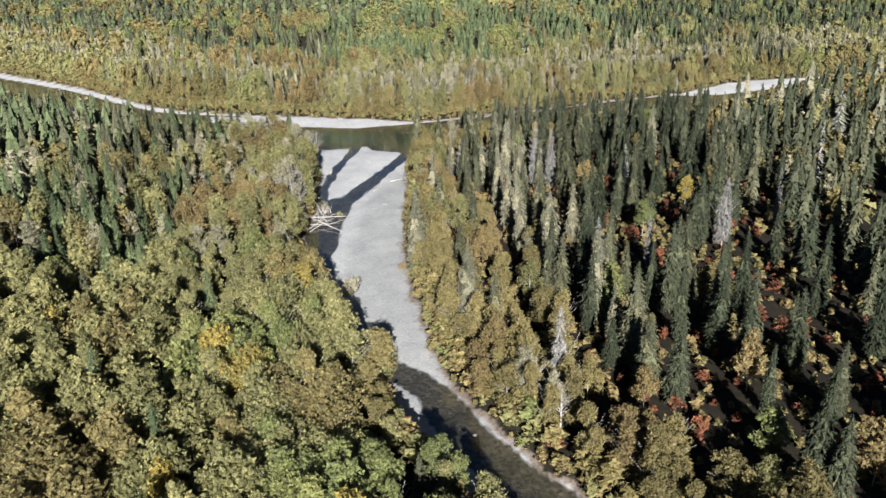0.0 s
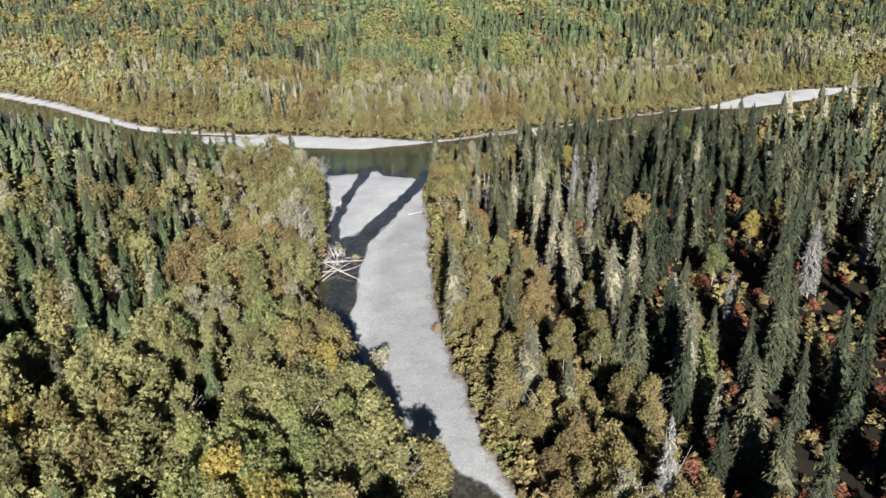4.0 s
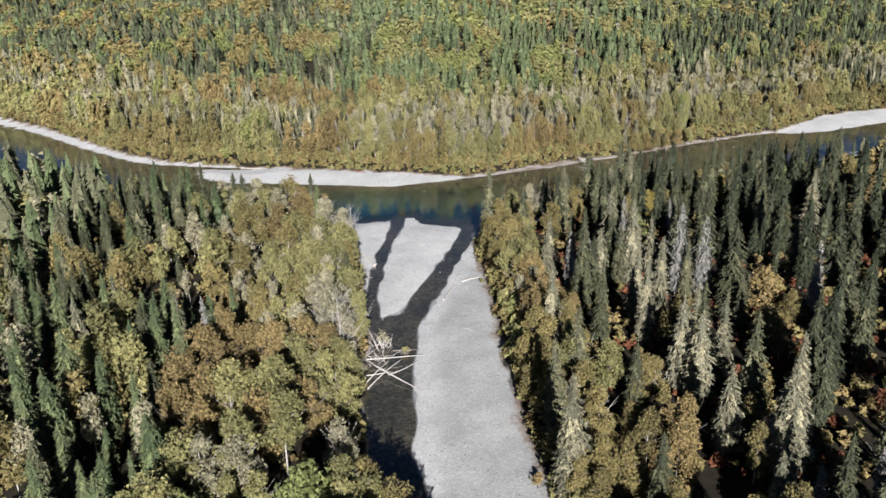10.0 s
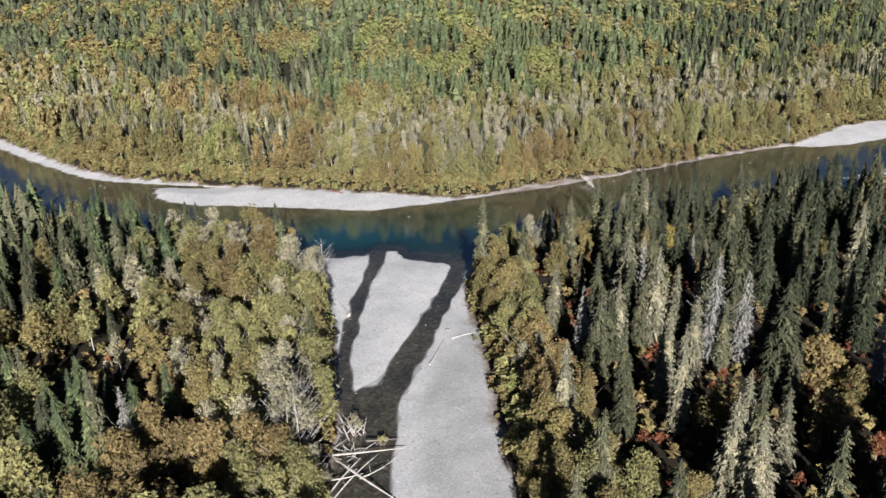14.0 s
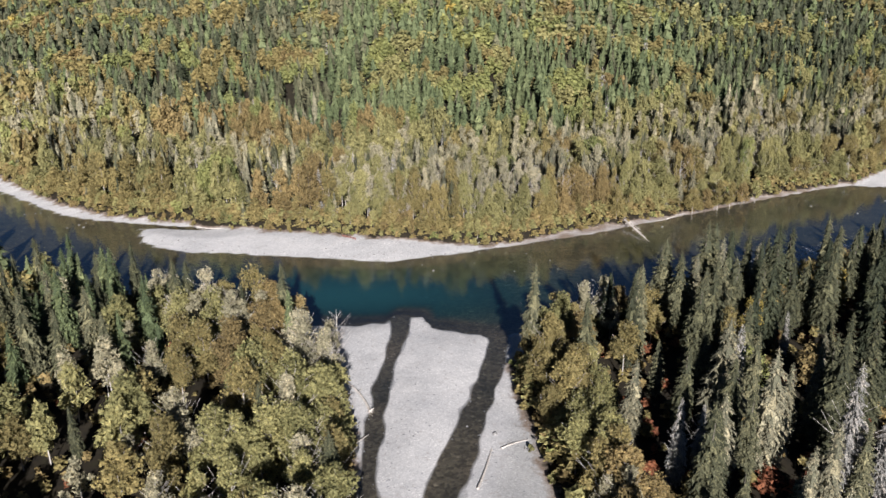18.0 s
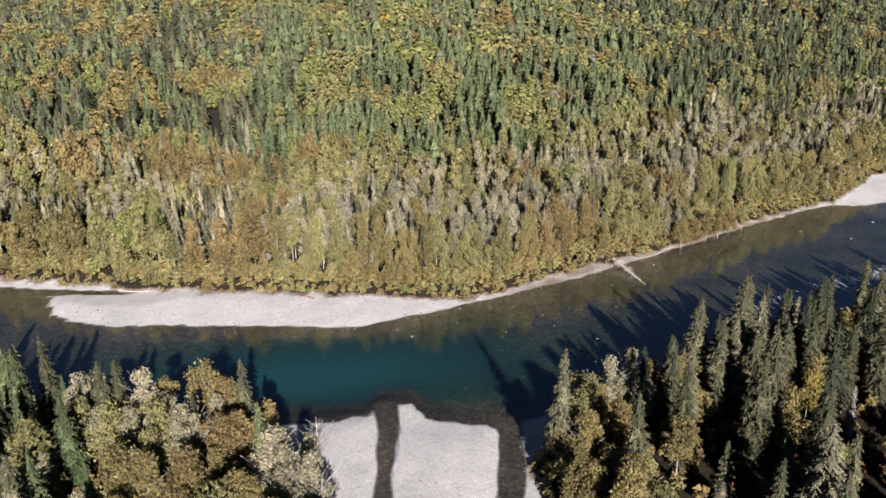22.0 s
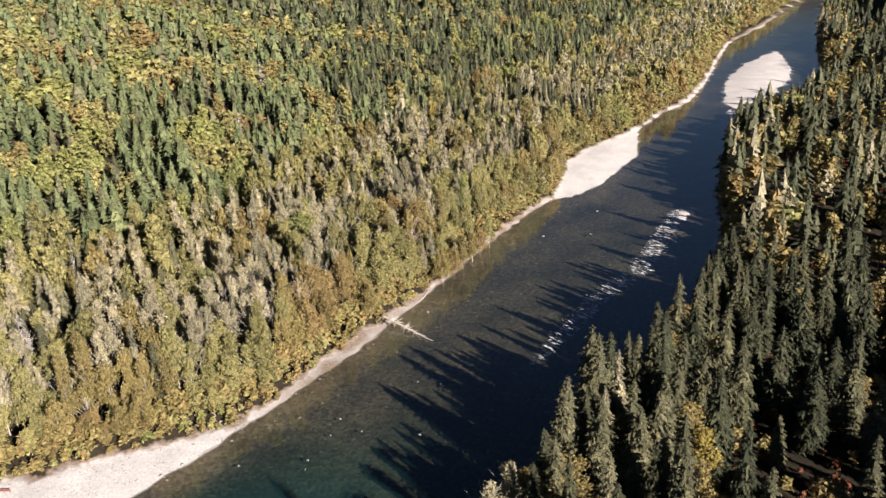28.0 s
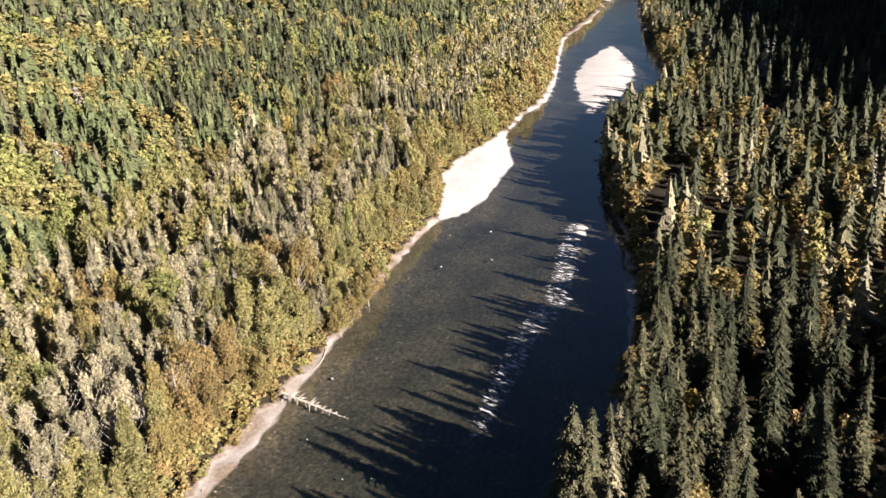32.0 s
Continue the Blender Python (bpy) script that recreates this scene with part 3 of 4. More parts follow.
def kinds(x, y, o, seed):
    """The kind of tree at each place: north bank by the distance from the river, south woods by stretch."""
    r = np.random.default_rng(seed)
    u = r.random(len(x))
    d = (y - along(NORTH_VEG, x)) * 0.85
    patch = wobble(x, y, 60, 21)
    fine = wobble(x, y, 22, 22)
    out = np.full(len(x), "spruce", dtype="<U8")
    north = d > 0
    conifer = np.where(north, np.where(d < 9, 0.08, np.where(d < 70, 0.50 + 0.2 * patch, 0.55 + 0.55 * patch)), 0.5)
    east = ~north & (x > along(RIGHT, np.clip(y, -200, 330)))
    stream = np.where(east, x - along(RIGHT, np.clip(y, -200, 330)), along(LEFT, np.clip(y, -200, 330)) - x)
    conifer = np.where(east, np.where((stream < 15) & (y < 318), 0.05, np.where(o > -5, 0.68, 0.54 + 0.2 * fine)), conifer)
    west = ~north & ~east
    conifer = np.where(west, np.where((y < 205) & (stream < 38), 0.05, np.where(stream > 45, 0.50 + 0.3 * fine, 0.35 + 0.3 * fine)), conifer)
    conifer = np.where(north & (d > 85) & (x > 50), 0.68 + 0.5 * patch, conifer)
    conifer = np.where(east & (y < 235) & (stream < 27), 0.06, conifer)
    conifer = np.where(west & (x > -112) & (y > 205), np.where(x > -80, 0.06, 0.42) + 0.22 * fine, conifer)
    conifer = np.where(east & (x > 105), np.where(o > -26, 0.22, np.where(x > 300, 0.70, 0.36)) + 0.3 * fine, conifer)
    conifer = np.where(west & (x < -84) & (y > 130), np.where(y > 240, 0.48, 0.62) + 0.3 * fine, conifer)
    conifer = np.where(west & (y > 135) & (y < 215) & (stream > 36), 0.58 + 0.3 * fine, conifer)
    conifer = np.where(west & (y < 170), np.where(x > -30, 0.03, 0.06), conifer)
    conifer = np.where(west & (x < -62) & (y > 172) & (y < 242), 0.62 + 0.3 * fine, conifer)
    conifer = np.where(west & (x < -88) & (y > 288), 0.72, conifer)
    conifer = np.where(east & (x > 44) & (x < 80) & (y > 212) & (y < 272), 0.30, conifer)
    leafy = u > conifer
    v = r.random(len(x))
    tone = np.where(v < 0.46, "olive", np.where(v < 0.72, "bronze", np.where(v < 0.75, "lime", np.where(v < 0.998, "pale", "gold"))))
    mood = wobble(x, y, 45, 23) * 0.35
    j1, j2 = r.normal(0, 0.14, len(x)), r.normal(0, 0.16, len(x))
    grove, hue = wobble(x, y, 75, 21) + j1, wobble(x, y, 60, 24) + 0.5 * wobble(x, y, 26, 25) + j2
    leafy = np.where(north & (d > 70), (grove < np.where(x > 120, -0.55, np.where(x < -60, -0.25, -0.2))) ^ (v > 0.9), leafy)
    leafy = np.where(north & (d > 9) & (d <= 70), (grove < np.where(x > 150, 0.0, 0.4)) ^ (v > 0.82), leafy)
    tone = np.where(north & (d > 9), np.where(hue > np.where(d > 70, 0.25, 0.95), "lime", np.where(hue > np.where((x < -90) & (d > 50), 0.45, -0.55), "olive", np.where(hue > -1.15, "bronze", "brown"))), tone)
    tone = np.where(north & (d > 9) & (d < 65) & (u > np.where(x > -45, 0.48, 0.75)), "pale", tone)
    tone = np.where(north & (d > 60) & (v > 0.892) & (v < 0.9), "gold", tone)
    tone = np.where(north & (d < 10), np.where(hue > 1.2, "lime", np.where(hue > 0.1, "olive", np.where(hue > -0.7, "bronze", "brown"))), tone)
    tone = np.where(north & (d > 45) & (d < 100) & (np.hypot(x + 90, y - 480) < 45) & (v < 0.6), "brown", tone)
    tone = np.where(east & (stream > 13), np.where(v < 0.55, "bronze", np.where(v < 0.72, "brown", np.where(v < 0.82, "lime", np.where(v < 0.85, "gold", "red")))), tone)
    tone = np.where(east & (x > 105) & (v > 0.62), np.where(v > 0.95, "red", np.where(v > 0.80, "pale", "olive")), tone)
    tone = np.where(east & (stream <= 27) & (y < 318), np.where(hue > 0.85, "olive", np.where(hue > -0.75, "bronze", np.where(v < 0.9, "brown", "pale"))), tone)
    tone = np.where(west & (y < 175), np.where(hue > 0.7, "lime", np.where(hue > -0.6, "olive", "bronze")), tone)
    tone = np.where(west & (y < 195) & (v > 0.975), "gold", tone)
    tone = np.where(west & (y > 205) & (stream < 70), np.where(v < 0.30, "pale", np.where(hue > -0.15, "olive", np.where(hue > -0.7, "bronze", np.where(v < 0.9, "brown", "lime")))), tone)
    tone = np.where(west & (np.hypot((x + 57) / 15, (y - 208) / 17) < 1), np.where(v < 0.75, "brown", "olive"), tone)
    leafy = leafy | (west & (np.hypot((x + 57) / 15, (y - 208) / 17) < 1))
    out = np.where(leafy, tone, out)
    out = np.where(~leafy & north & (d <= 80) & (v < np.where(x > 140, 0.22, 0.56)), "tan", out)
    out = np.where(~leafy & ~north & (v > 0.955), "tan", out)
    out = np.where(~leafy & north & (d > 70) & (v < np.where(x < -70, 0.30, np.where(x > 120, 0.28, 0.80))), "young", out)
    out = np.where((out == "spruce") & east & (x < 38) & (y > 120) & (y < 275) & (v < 0.38), "tan", out)
    out = np.where(~leafy & west & (v < np.where((y > 165) & (y < 245), 0.7, np.where(y > 285, 0.5, 0.25))), "young", out)
    out = np.where((out == "spruce") & east & (u < np.where(x > 250, 0.9, np.clip((x - 32) * 0.03, 0, 0.55)) * conifer), "dark", out)
    out = np.where((out == "spruce") & north & (x > 150) & (v > 0.5), "dark", out)
    out = np.where((out == "spruce") & north & (d > 70) & ((x > 100) | (x < -90)) & (u < np.where(x > 100, 0.85, 0.45)), "dark", out)
    out = np.where(~leafy & (v > np.where(east, 0.972, np.where(west & (y < 170), 2.0, 0.975))), "grey", out)
    tall = np.where(leafy, 11.5, 15.5)
    tall = np.where(east & ~leafy, 18.5, tall)
    tall = np.where(north & (d < 9), np.where(x > -30, 8.5, 6.0) + 0.5 * d, tall)
    tall = np.where(north & (d > 80), tall * np.where(leafy, 0.8, 0.66) * r.uniform(0.75, 1.3, len(x)), tall)
    tall = np.where(out == "red", 5.0, tall)
    tall = np.where(west & (y < 205), np.where((stream < 14) & (y < 124), 10.0, 14.5), tall)
    bank = east & ~leafy & (x > 12) & (o > -14) & (y > 290)
    tall = np.where(west & leafy & (y > 205), 14.0, tall)
    tall = np.where(north & leafy & (d > 6) & (d < 75), 16.5, tall)
    tall = tall * np.where(leafy, r.uniform(0.75, 1.2, len(x)), np.where(bank, r.uniform(0.85, 1.18, len(x)), 0.52 + 0.72 * np.sqrt(r.random(len(x)))))
    tall = np.where(west & ~leafy & (y > 235), tall * np.where(y > 285, 1.0, 0.8), tall)
    return out, tall, leafy


CONIFER = ("spruce", "dark", "tan", "young", "grey")
NAMES = {"spruce": "spruce_tree", "dark": "black_spruce_tree", "tan": "lichened_spruce_tree", "young": "young_spruce_tree", "grey": "dead_spruce_tree", "olive": "poplar_tree", "brown": "alder_tree", "lime": "birch_tree", "gold": "golden_birch_tree", "bronze": "aspen_tree", "pale": "pale_poplar_tree", "red": "red_maple_tree"}
LABELS = {
    "dark": "dark blackish green spruce with short drooping branches",
    "spruce": "tall dark green spruce with drooping needle sprays", "young": "fresh green pointed spruce in dense woods",
    "tan": "pale olive spruce with lichen-grey drooping twigs",
    "grey": "dead grey spruce with bare bleached twigs", "olive": "olive green poplar with a ragged leafy crown",
    "brown": "brownish alder with a dense rounded leafy crown", "lime": "yellow-green birch with a pale trunk",
    "bronze": "bronze-olive aspen with a fine leafy crown",
    "pale": "greyish poplar with bare pale branches and thin leaves",
    "gold": "golden yellow autumn birch with a pale trunk", "red": "low rust-red maple among the spruces"}

# templates: crowns one unit high, near / middle / far
UNIT = {}
for lod, arms, twigs, clumps, size in ((0, 400, 4, 3600, 0.0200), (1, 190, 2, 1150, 0.032), (2, 96, 0, 290, 0.056), (3, 46, 0, 104, 0.088), (4, 24, 0, 40, 0.145)):
    for k in range(4):
        slim = (0.80, 1.15, 1.8, 2.6, 3.6)[lod]
        core = (7, 6, 5, 3, 2)[lod]
        c, f = spruce_shape(40 + k + 10 * lod, 20, (3.2, 2.7, 3.7, 2.9)[k] * (1.0, 1.05, 1.2, 1.35, 1.5)[lod], arms, twigs, slim, 0.07, (0, 0.05, 0.15, 0.3, 0.3)[lod], core)
        UNIT["c", lod, k] = (c / 20, f)
        c, f = spruce_shape(60 + k + 10 * lod, 20, (2.5, 2.1, 2.9, 2.3)[k], int(arms * 1.25), twigs, slim * 0.75, 0.12, 0.1, 0)
        UNIT["g", lod, k] = (c / 20, f)
        UNIT["l", lod, k] = leafy_shape(80 + k + 10 * lod, 1.0, (0.30, 0.25, 0.34, 0.27)[k], clumps, size, (34, 30, 40, 26)[k], (0.14, 0.10, 0.08, 0.18)[k], (0.85, 0.7, 0.45, 0.35, 0.35)[lod])
        UNIT["p", lod, k] = leafy_shape(95 + k + 10 * lod, 1.0, (0.25, 0.21, 0.27, 0.22)[k], int(clumps * 0.66), size * 0.9, 18, 0.25)


def canopy(name, kind, lod, x, y, tall, label, seed, slender=None):
    """Many trees of one kind as one mesh, each with a tone of its own."""
    if not len(x):
        return None
    r = np.random.default_rng(seed)
    cos, fcs, tones, n = [], [], [], 0
    z0 = height(x, y)
    pick = r.integers(0, 4, len(x))
    key = "g" if kind == "grey" else ("c" if kind in CONIFER else ("p" if kind == "pale" else "l"))
    for k in range(4):
        s = np.nonzero(pick == k)[0]
        if not len(s):
            continue
        c, f = UNIT[key, lod, k]
        a = r.uniform(0, 6.28, len(s))
        fat = r.uniform(0.9, 1.3, len(s)) * tall[s] * (1.0 if key != "l" else np.clip(13 / tall[s], 1.0, 1.25)) * (1.0 if lod < 3 else 1.2)
        if slender is not None:
            fat = fat * slender[s]
        px = (c[None, :, 0] * np.cos(a)[:, None] - c[None, :, 1] * np.sin(a)[:, None]) * fat[:, None] + x[s][:, None]
        py = (c[None, :, 0] * np.sin(a)[:, None] + c[None, :, 1] * np.cos(a)[:, None]) * fat[:, None] + y[s][:, None]
        pz = c[None, :, 2] * tall[s][:, None] + z0[s][:, None] - 0.2
        cos.append(np.stack([px, py, pz], 2).reshape(-1, 3))
        fcs.append((f[None] + (np.arange(len(s)) * len(c))[:, None, None]).reshape(-1, 3) + n)
        tones.append(np.repeat(r.random(len(s)), len(c)))
        n += len(s) * len(c)
    me = fill(name, np.concatenate(cos), np.concatenate(fcs), [LEAF[kind, False if lod < 2 else "far"]])
    t = me.attributes.new("tone", "FLOAT", "POINT")
    t.data.foreach_set("value", np.concatenate(tones).astype(np.float32))
    return tagged(new(name, me), label, "trees", kind="stuff")


def stems(name, x, y, tall, thick, mat, label, seed):
    """Trunks of the joined woods: slim three-sided tapers."""
    r = np.random.default_rng(seed)
    z0 = height(x, y)
    a = np.arange(3) * 2.094
    ring = np.stack([np.cos(a), np.sin(a)], 1)
    low = np.stack([x[:, None] + ring[None, :, 0] * thick, y[:, None] + ring[None, :, 1] * thick, np.repeat(z0[:, None] - 0.3, 3, 1)], 2)
    top = np.stack([x + r.normal(0, 0.3, len(x)), y + r.normal(0, 0.3, len(x)), z0 + tall * 0.85], 1)[:, None]
    co = np.concatenate([low, top], 1).reshape(-1, 3)
    i = (np.arange(len(x)) * 4)[:, None]
    fc = np.concatenate([i + (0, 1, 3), i + (1, 2, 3), i + (2, 0, 3)])
    return tagged(new(name, fill(name, co, fc, [mat])), label, "trees", kind="stuff")


# near trees, each a thing of its own
NEAR = {}
# landmarks among them: kind, place, height
PLACED = (
    ("grey", 33, 253.5, 23.5), ("grey", 8.4, 256.5, 16.5), ("grey", 26, 278, 18), ("grey", 23, 123, 19), ("grey", 13.5, 260, 13), ("grey", 44, 297, 11), ("grey", 27, 172, 13), ("grey", 40, 178, 16), ("grey", 54, 184, 14),
    ("gold", 78, 233, 10), ("gold", 58, 143, 10.5), ("gold", 38.5, 301, 13), ("lime", -23, 99, 14), ("lime", 58, 205, 12), ("gold", 52, 248, 9), ("gold", 66, 318, 12),
    ("spruce", 38.4, 324, 24), ("spruce", 25.5, 317.5, 20.5), ("spruce", 57.5, 325.5, 21), ("spruce", 45.5, 322, 19), ("spruce", 17, 311, 16), ("tan", 31, 314, 17), ("spruce", 67, 328, 22), ("spruce", 83, 333, 20),
    ("pale", 6.1, 312.8, 14.5), ("pale", 10.3, 313.8, 15), ("olive", 0, 306, 12.5), ("olive", -5, 299, 12), ("brown", 2.5, 298, 12),
    ("pale", -43.6, 225.5, 19), ("pale", -45.5, 231, 17.5), ("pale", -46.5, 239, 17), ("pale", -50, 222, 17), ("pale", -48.5, 300, 12), ("pale", -52, 290, 15), ("lime", -45.5, 262, 8),
    ("pale", 17, 121, 13), ("pale", 21, 114, 12), ("young", -95, 310, 14), ("young", -101, 313, 15), ("pale", -67.4, 308, 14), ("olive", -85.8, 311, 14),
    ("bronze", 61, 399.6, 10), ("brown", 66, 401.6, 9), ("bronze", 71, 403.8, 11), ("bronze", 76, 405.8, 10), ("brown", 81, 408.4, 9), ("olive", 87, 411.4, 9),
    ("bronze", 52, 235, 10), ("brown", 60, 228, 9), ("lime", 55, 226, 9), ("gold", 73, 246, 10), ("red", 45, 238, 5), ("red", 49, 231, 5), ("red", 64, 236, 5), ("red", 40, 246, 4.5), ("red", 57, 252, 5), ("red", 70, 224, 5),
)


def near_tree(kind, k, lod=0):
    if (kind, k, lod) not in NEAR:
        conifer = kind in CONIFER
        key = "g" if kind == "grey" else ("c" if conifer else "l")
        c, f = UNIT["p" if kind == "pale" else key, lod, k]
        tall = 18.0 if conifer else 12.0
        crown = fill("crown", c * tall, f, [LEAF[kind, True]])
        limbs = 0 if conifer and kind != "grey" else (26 if kind == "pale" else 18)
        co, fc = trunk_shape(k + 5, tall * (0.88 if conifer else 0.94), 0.17 if conifer else 0.105, limbs if lod == 0 else limbs // 3, 6 if lod == 0 else 4, 0.85 if kind == "pale" else 0.75)
        bark_ = PALE if kind in ("grey", "lime", "gold", "pale", "olive", "bronze") else BARK
        trunk = fill("trunk", co, fc, [bark_])
        NEAR[kind, k, lod] = (crown, trunk, tall)
    return NEAR[kind, k, lod]


def stand(kind, k, x, y, z, tall, turn, fat=1.0, label="", lod=0, group=" by the water"):
    crown, trunk, unit = near_tree(kind, k, lod)
    e = tree_thing(NAMES[kind], crown, trunk, label or LABELS[kind], "tree", NAMES[kind] + "s" + group)
    s = tall / unit
    e.matrix_world = Matrix.LocRotScale((x, y, z - 0.15), Euler((0, 0, turn)), (s * fat, s * fat, s))
    return e


def plant():
    tally = collections.Counter()
    zones = (("near", -125, 115, 60, 345, 4.8, 31), ("west", -340, -125, 150, 560, 5.2, 32), ("east", 115, 420, 220, 520, 5.6, 33), ("far_east", 420, 900, 220, 720, 8.0, 34),
             ("far_south", -340, 420, -170, 60, 8.0, 35), ("far_west", -340, -125, 60, 150, 8.0, 36), ("mid_east", 115, 420, 60, 220, 7.5, 37))
    for zone, x0, x1, y0, y1, step, seed in zones:
        x, y, o = scatter(x0, x1, y0, y1, step, seed)
        keep = y < along(SOUTH_VEG, x)
        x, y, o = x[keep], y[keep], o[keep]
        kd, tall, leafy = kinds(x, y, o, seed)
        r = np.random.default_rng(seed)
        gaps = wobble(x, y, 17, 51) + 0.5 * wobble(x, y, 7, 52)
        thin = np.where((x > along(RIGHT, np.clip(y, -200, 330)) + 12) & (o < -6), np.maximum(np.where(x < 108, np.where(y > 225, 0.22, 0.26) + np.where(o > -22, 0.08, 0.0) - np.clip((x - 42) * 0.004, 0, 0.14) * (y < 275) - 0.08 * ((x > 40) & (y < 212)) + 0.14 * (y > 290), np.where(x > 250, 0.30, 0.50)) + 0.60 * gaps, 0.05), np.where((x < -40) & (o < -5), np.where((x < -72) & (y > 240) & (y < 254), 0.36, np.where(x < -80, 0.56, np.where(y < 215, 0.74, 0.70))) + 0.5 * gaps, 1.0))
        keep = (r.random(len(x)) < thin) & ~((x > 330) & (x < 500) & (o > -5))
        x, y, o, kd, tall, leafy = x[keep], y[keep], o[keep], kd[keep], tall[keep], leafy[keep]
        single = np.zeros(len(x), bool)
        if zone == "near":
            order = np.argsort(-o + np.where((y > 85) & (x > -90) & (x < 90), 0, 1e3))
            for want, limit in ((True, 400), (False, 400)):
                for i in [i for i in order if leafy[i] == want][:limit]:
                    tally[kd[i]] += 1
                    single[i] = tally[kd[i]] <= 175
        for kind, px, py, ph in PLACED:
            far = np.hypot(x - px, y - py) > (2.2 if kind != "grey" else 3.0)
            x, y, o, kd, tall, leafy, single = x[far], y[far], o[far], kd[far], tall[far], leafy[far], single[far]
        zz = height(x, y)
        for i in np.nonzero(single)[0]:
            stand(kd[i], int(r.integers(4)), x[i], y[i], zz[i], tall[i], r.uniform(0, 6.28), r.uniform(0.9, 1.25))
        lod = 1 if zone == "near" else {"far_south": 4, "far_west": 4, "east": 2}.get(zone, 3)
        rest = ~single
        for kind in TONES:
            s = rest & (kd == kind)
            if s.any():
                canopy("woods_" + NAMES[kind] + "s", kind, lod, x[s], y[s], tall[s], "dense woods: " + LABELS[kind], seed)
        s = rest & leafy
        stems("woods_trunks", x[s], y[s], tall[s] * 0.9, 0.14, PALE, "pale slender trunks in the woods", seed)
        if zone in ("near", "east") and y1 > 230:
            x, y, o = scatter(x0, x1, max(y0, 85), y1, 3.3 if zone == "near" else 7.0, seed + 5)
            keep = (y < along(SOUTH_VEG, x)) & (r.random(len(x)) < np.where(x > 0, 0.85, 0.65))
            x, y = x[keep], y[keep]
            v, tall = r.random(len(x)), r.uniform(1.0, 3.6, len(x))
            red = np.where(x > 0, 0.34, 0.12) + 0.2 * wobble(x, y, 40, 66)
            for kind, q in (("red", v < red), ("brown", (v >= red) & (v < 0.62)), ("bronze", v >= 0.62)):
                canopy("understorey_shrubs", kind, 3 if kind == "red" and zone == "near" else 4, x[q], y[q], tall[q], {"red": "low rust-red autumn shrubs under the trees", "brown": "low brownish shrubs under the trees", "bronze": "low bronze-olive shrubs under the trees"}[kind], seed + 6)
    # tall spruces that hem the river's south bank
    x, y, o = scatter(12, 620, 296, 640, 3.7, 71)
    r = np.random.default_rng(71)
    keep = (y < along(SOUTH_VEG, x)) & (o > -15) & (r.random(len(x)) < np.where(x < 130, 0.40, 0.56)) & ((x > 30) | (o > -6)) & ((x < 330) | (x > 500))
    x, y = x[keep], y[keep]
    tall, v = r.uniform(13, 23.5, len(x)), r.random(len(x))
    v = np.where(x > 135, 0.48 + 0.47 * v, v)
    for kind, q in (("spruce", v < 0.34), ("dark", (v >= 0.34) & (v < 0.52)), ("tan", (v >= 0.52) & (v < 0.57)), ("bronze", (v >= 0.57) & (v < 0.80)), ("brown", (v >= 0.80) & (v < 0.90)), ("lime", (v >= 0.90) & (v < 0.95)), ("gold", v >= 0.95)):
        one = q & (x < 100)
        zz = height(x, y)
        for i in np.nonzero(one)[0]:
            stand(kind, int(r.integers(4)), x[i], y[i], zz[i], tall[i] * (1 if kind in CONIFER else 0.6), r.uniform(0, 6.28), r.uniform(1.05, 1.45))
        q = q & ~one
        near = q & (x < 130)
        canopy("bank_" + NAMES[kind] + "s", kind, 1, x[near], y[near], tall[near] * (1 if kind in CONIFER else 0.6), "south bank woods: " + LABELS[kind], 72)
        canopy("bank_" + NAMES[kind] + "s", kind, 3, x[q & ~near], y[q & ~near], tall[q & ~near] * (1 if kind in CONIFER else 0.6), "south bank woods: " + LABELS[kind], 73)
    r = np.random.default_rng(77)
    for kind, px, py, ph in PLACED:
        stand(kind, int(r.integers(4)), px, py, float(height(np.array([px]), np.array([py]))[0]), ph, r.uniform(0, 6.28), 1.05)
    for zone, d0, d1, step, seed, lod in (("bank", 0, 42, 3.9, 41, 1), ("slope", 42, 290, 5.0, 42, 2)):
        x, y, o = scatter(-620, 980, 340, 1200, step, seed)
        d = (y - along(NORTH_VEG, x)) * 0.85
        away = np.hypot(x + 41, y - 230)
        keep = (d > 0.5 + d0) & (d <= np.where(x < -330, np.minimum(d1, 190), d1)) & (away < np.where(x > 250, 1150, 900)) & ((away < 560) | (np.random.default_rng(seed).random(len(x)) < 0.55))
        x, y, o = x[keep], y[keep], o[keep]
        kd, tall, leafy = kinds(x, y, o, seed)
        slim = np.where(leafy & (d[keep] > 5) & (d[keep] < 78), 0.66, np.where(~leafy & (d[keep] > 70), 1.4, 1.0))
        lone = (x > -66) & (x < 165) & (d[keep] < 36)
        for i in np.nonzero(lone)[0]:
            tally["far", kd[i]] += 1
            lone[i] = tally["far", kd[i]] <= (60 if kd[i] == "spruce" else 130)
        r2, zz = np.random.default_rng(seed + 9), height(x, y)
        for i in np.nonzero(lone)[0]:
            stand(kd[i], int(r2.integers(4)), x[i], y[i], zz[i], tall[i], r2.uniform(0, 6.28), r2.uniform(0.75, 1.45) * (1.0 if kd[i] in CONIFER else slim[i]), group=" on the far bank")
        for kind in TONES:
            s = (kd == kind) & ~lone
            if s.any():
                dn = d[keep]
                close = s & (x > -170) & (x < 230) & (dn < np.where(x < -110, 45, 75))
                mid = s & ~close & (x > -210) & (x < 420) & (dn < 150)
                for q, l_ in ((close, 1), (mid, 2), (s & ~close & ~mid, 3)):
                    if q.any():
                        canopy("far_" + NAMES[kind] + "s", kind, l_, x[q], y[q], tall[q], "far woods: " + LABELS[kind], seed, slim[q])
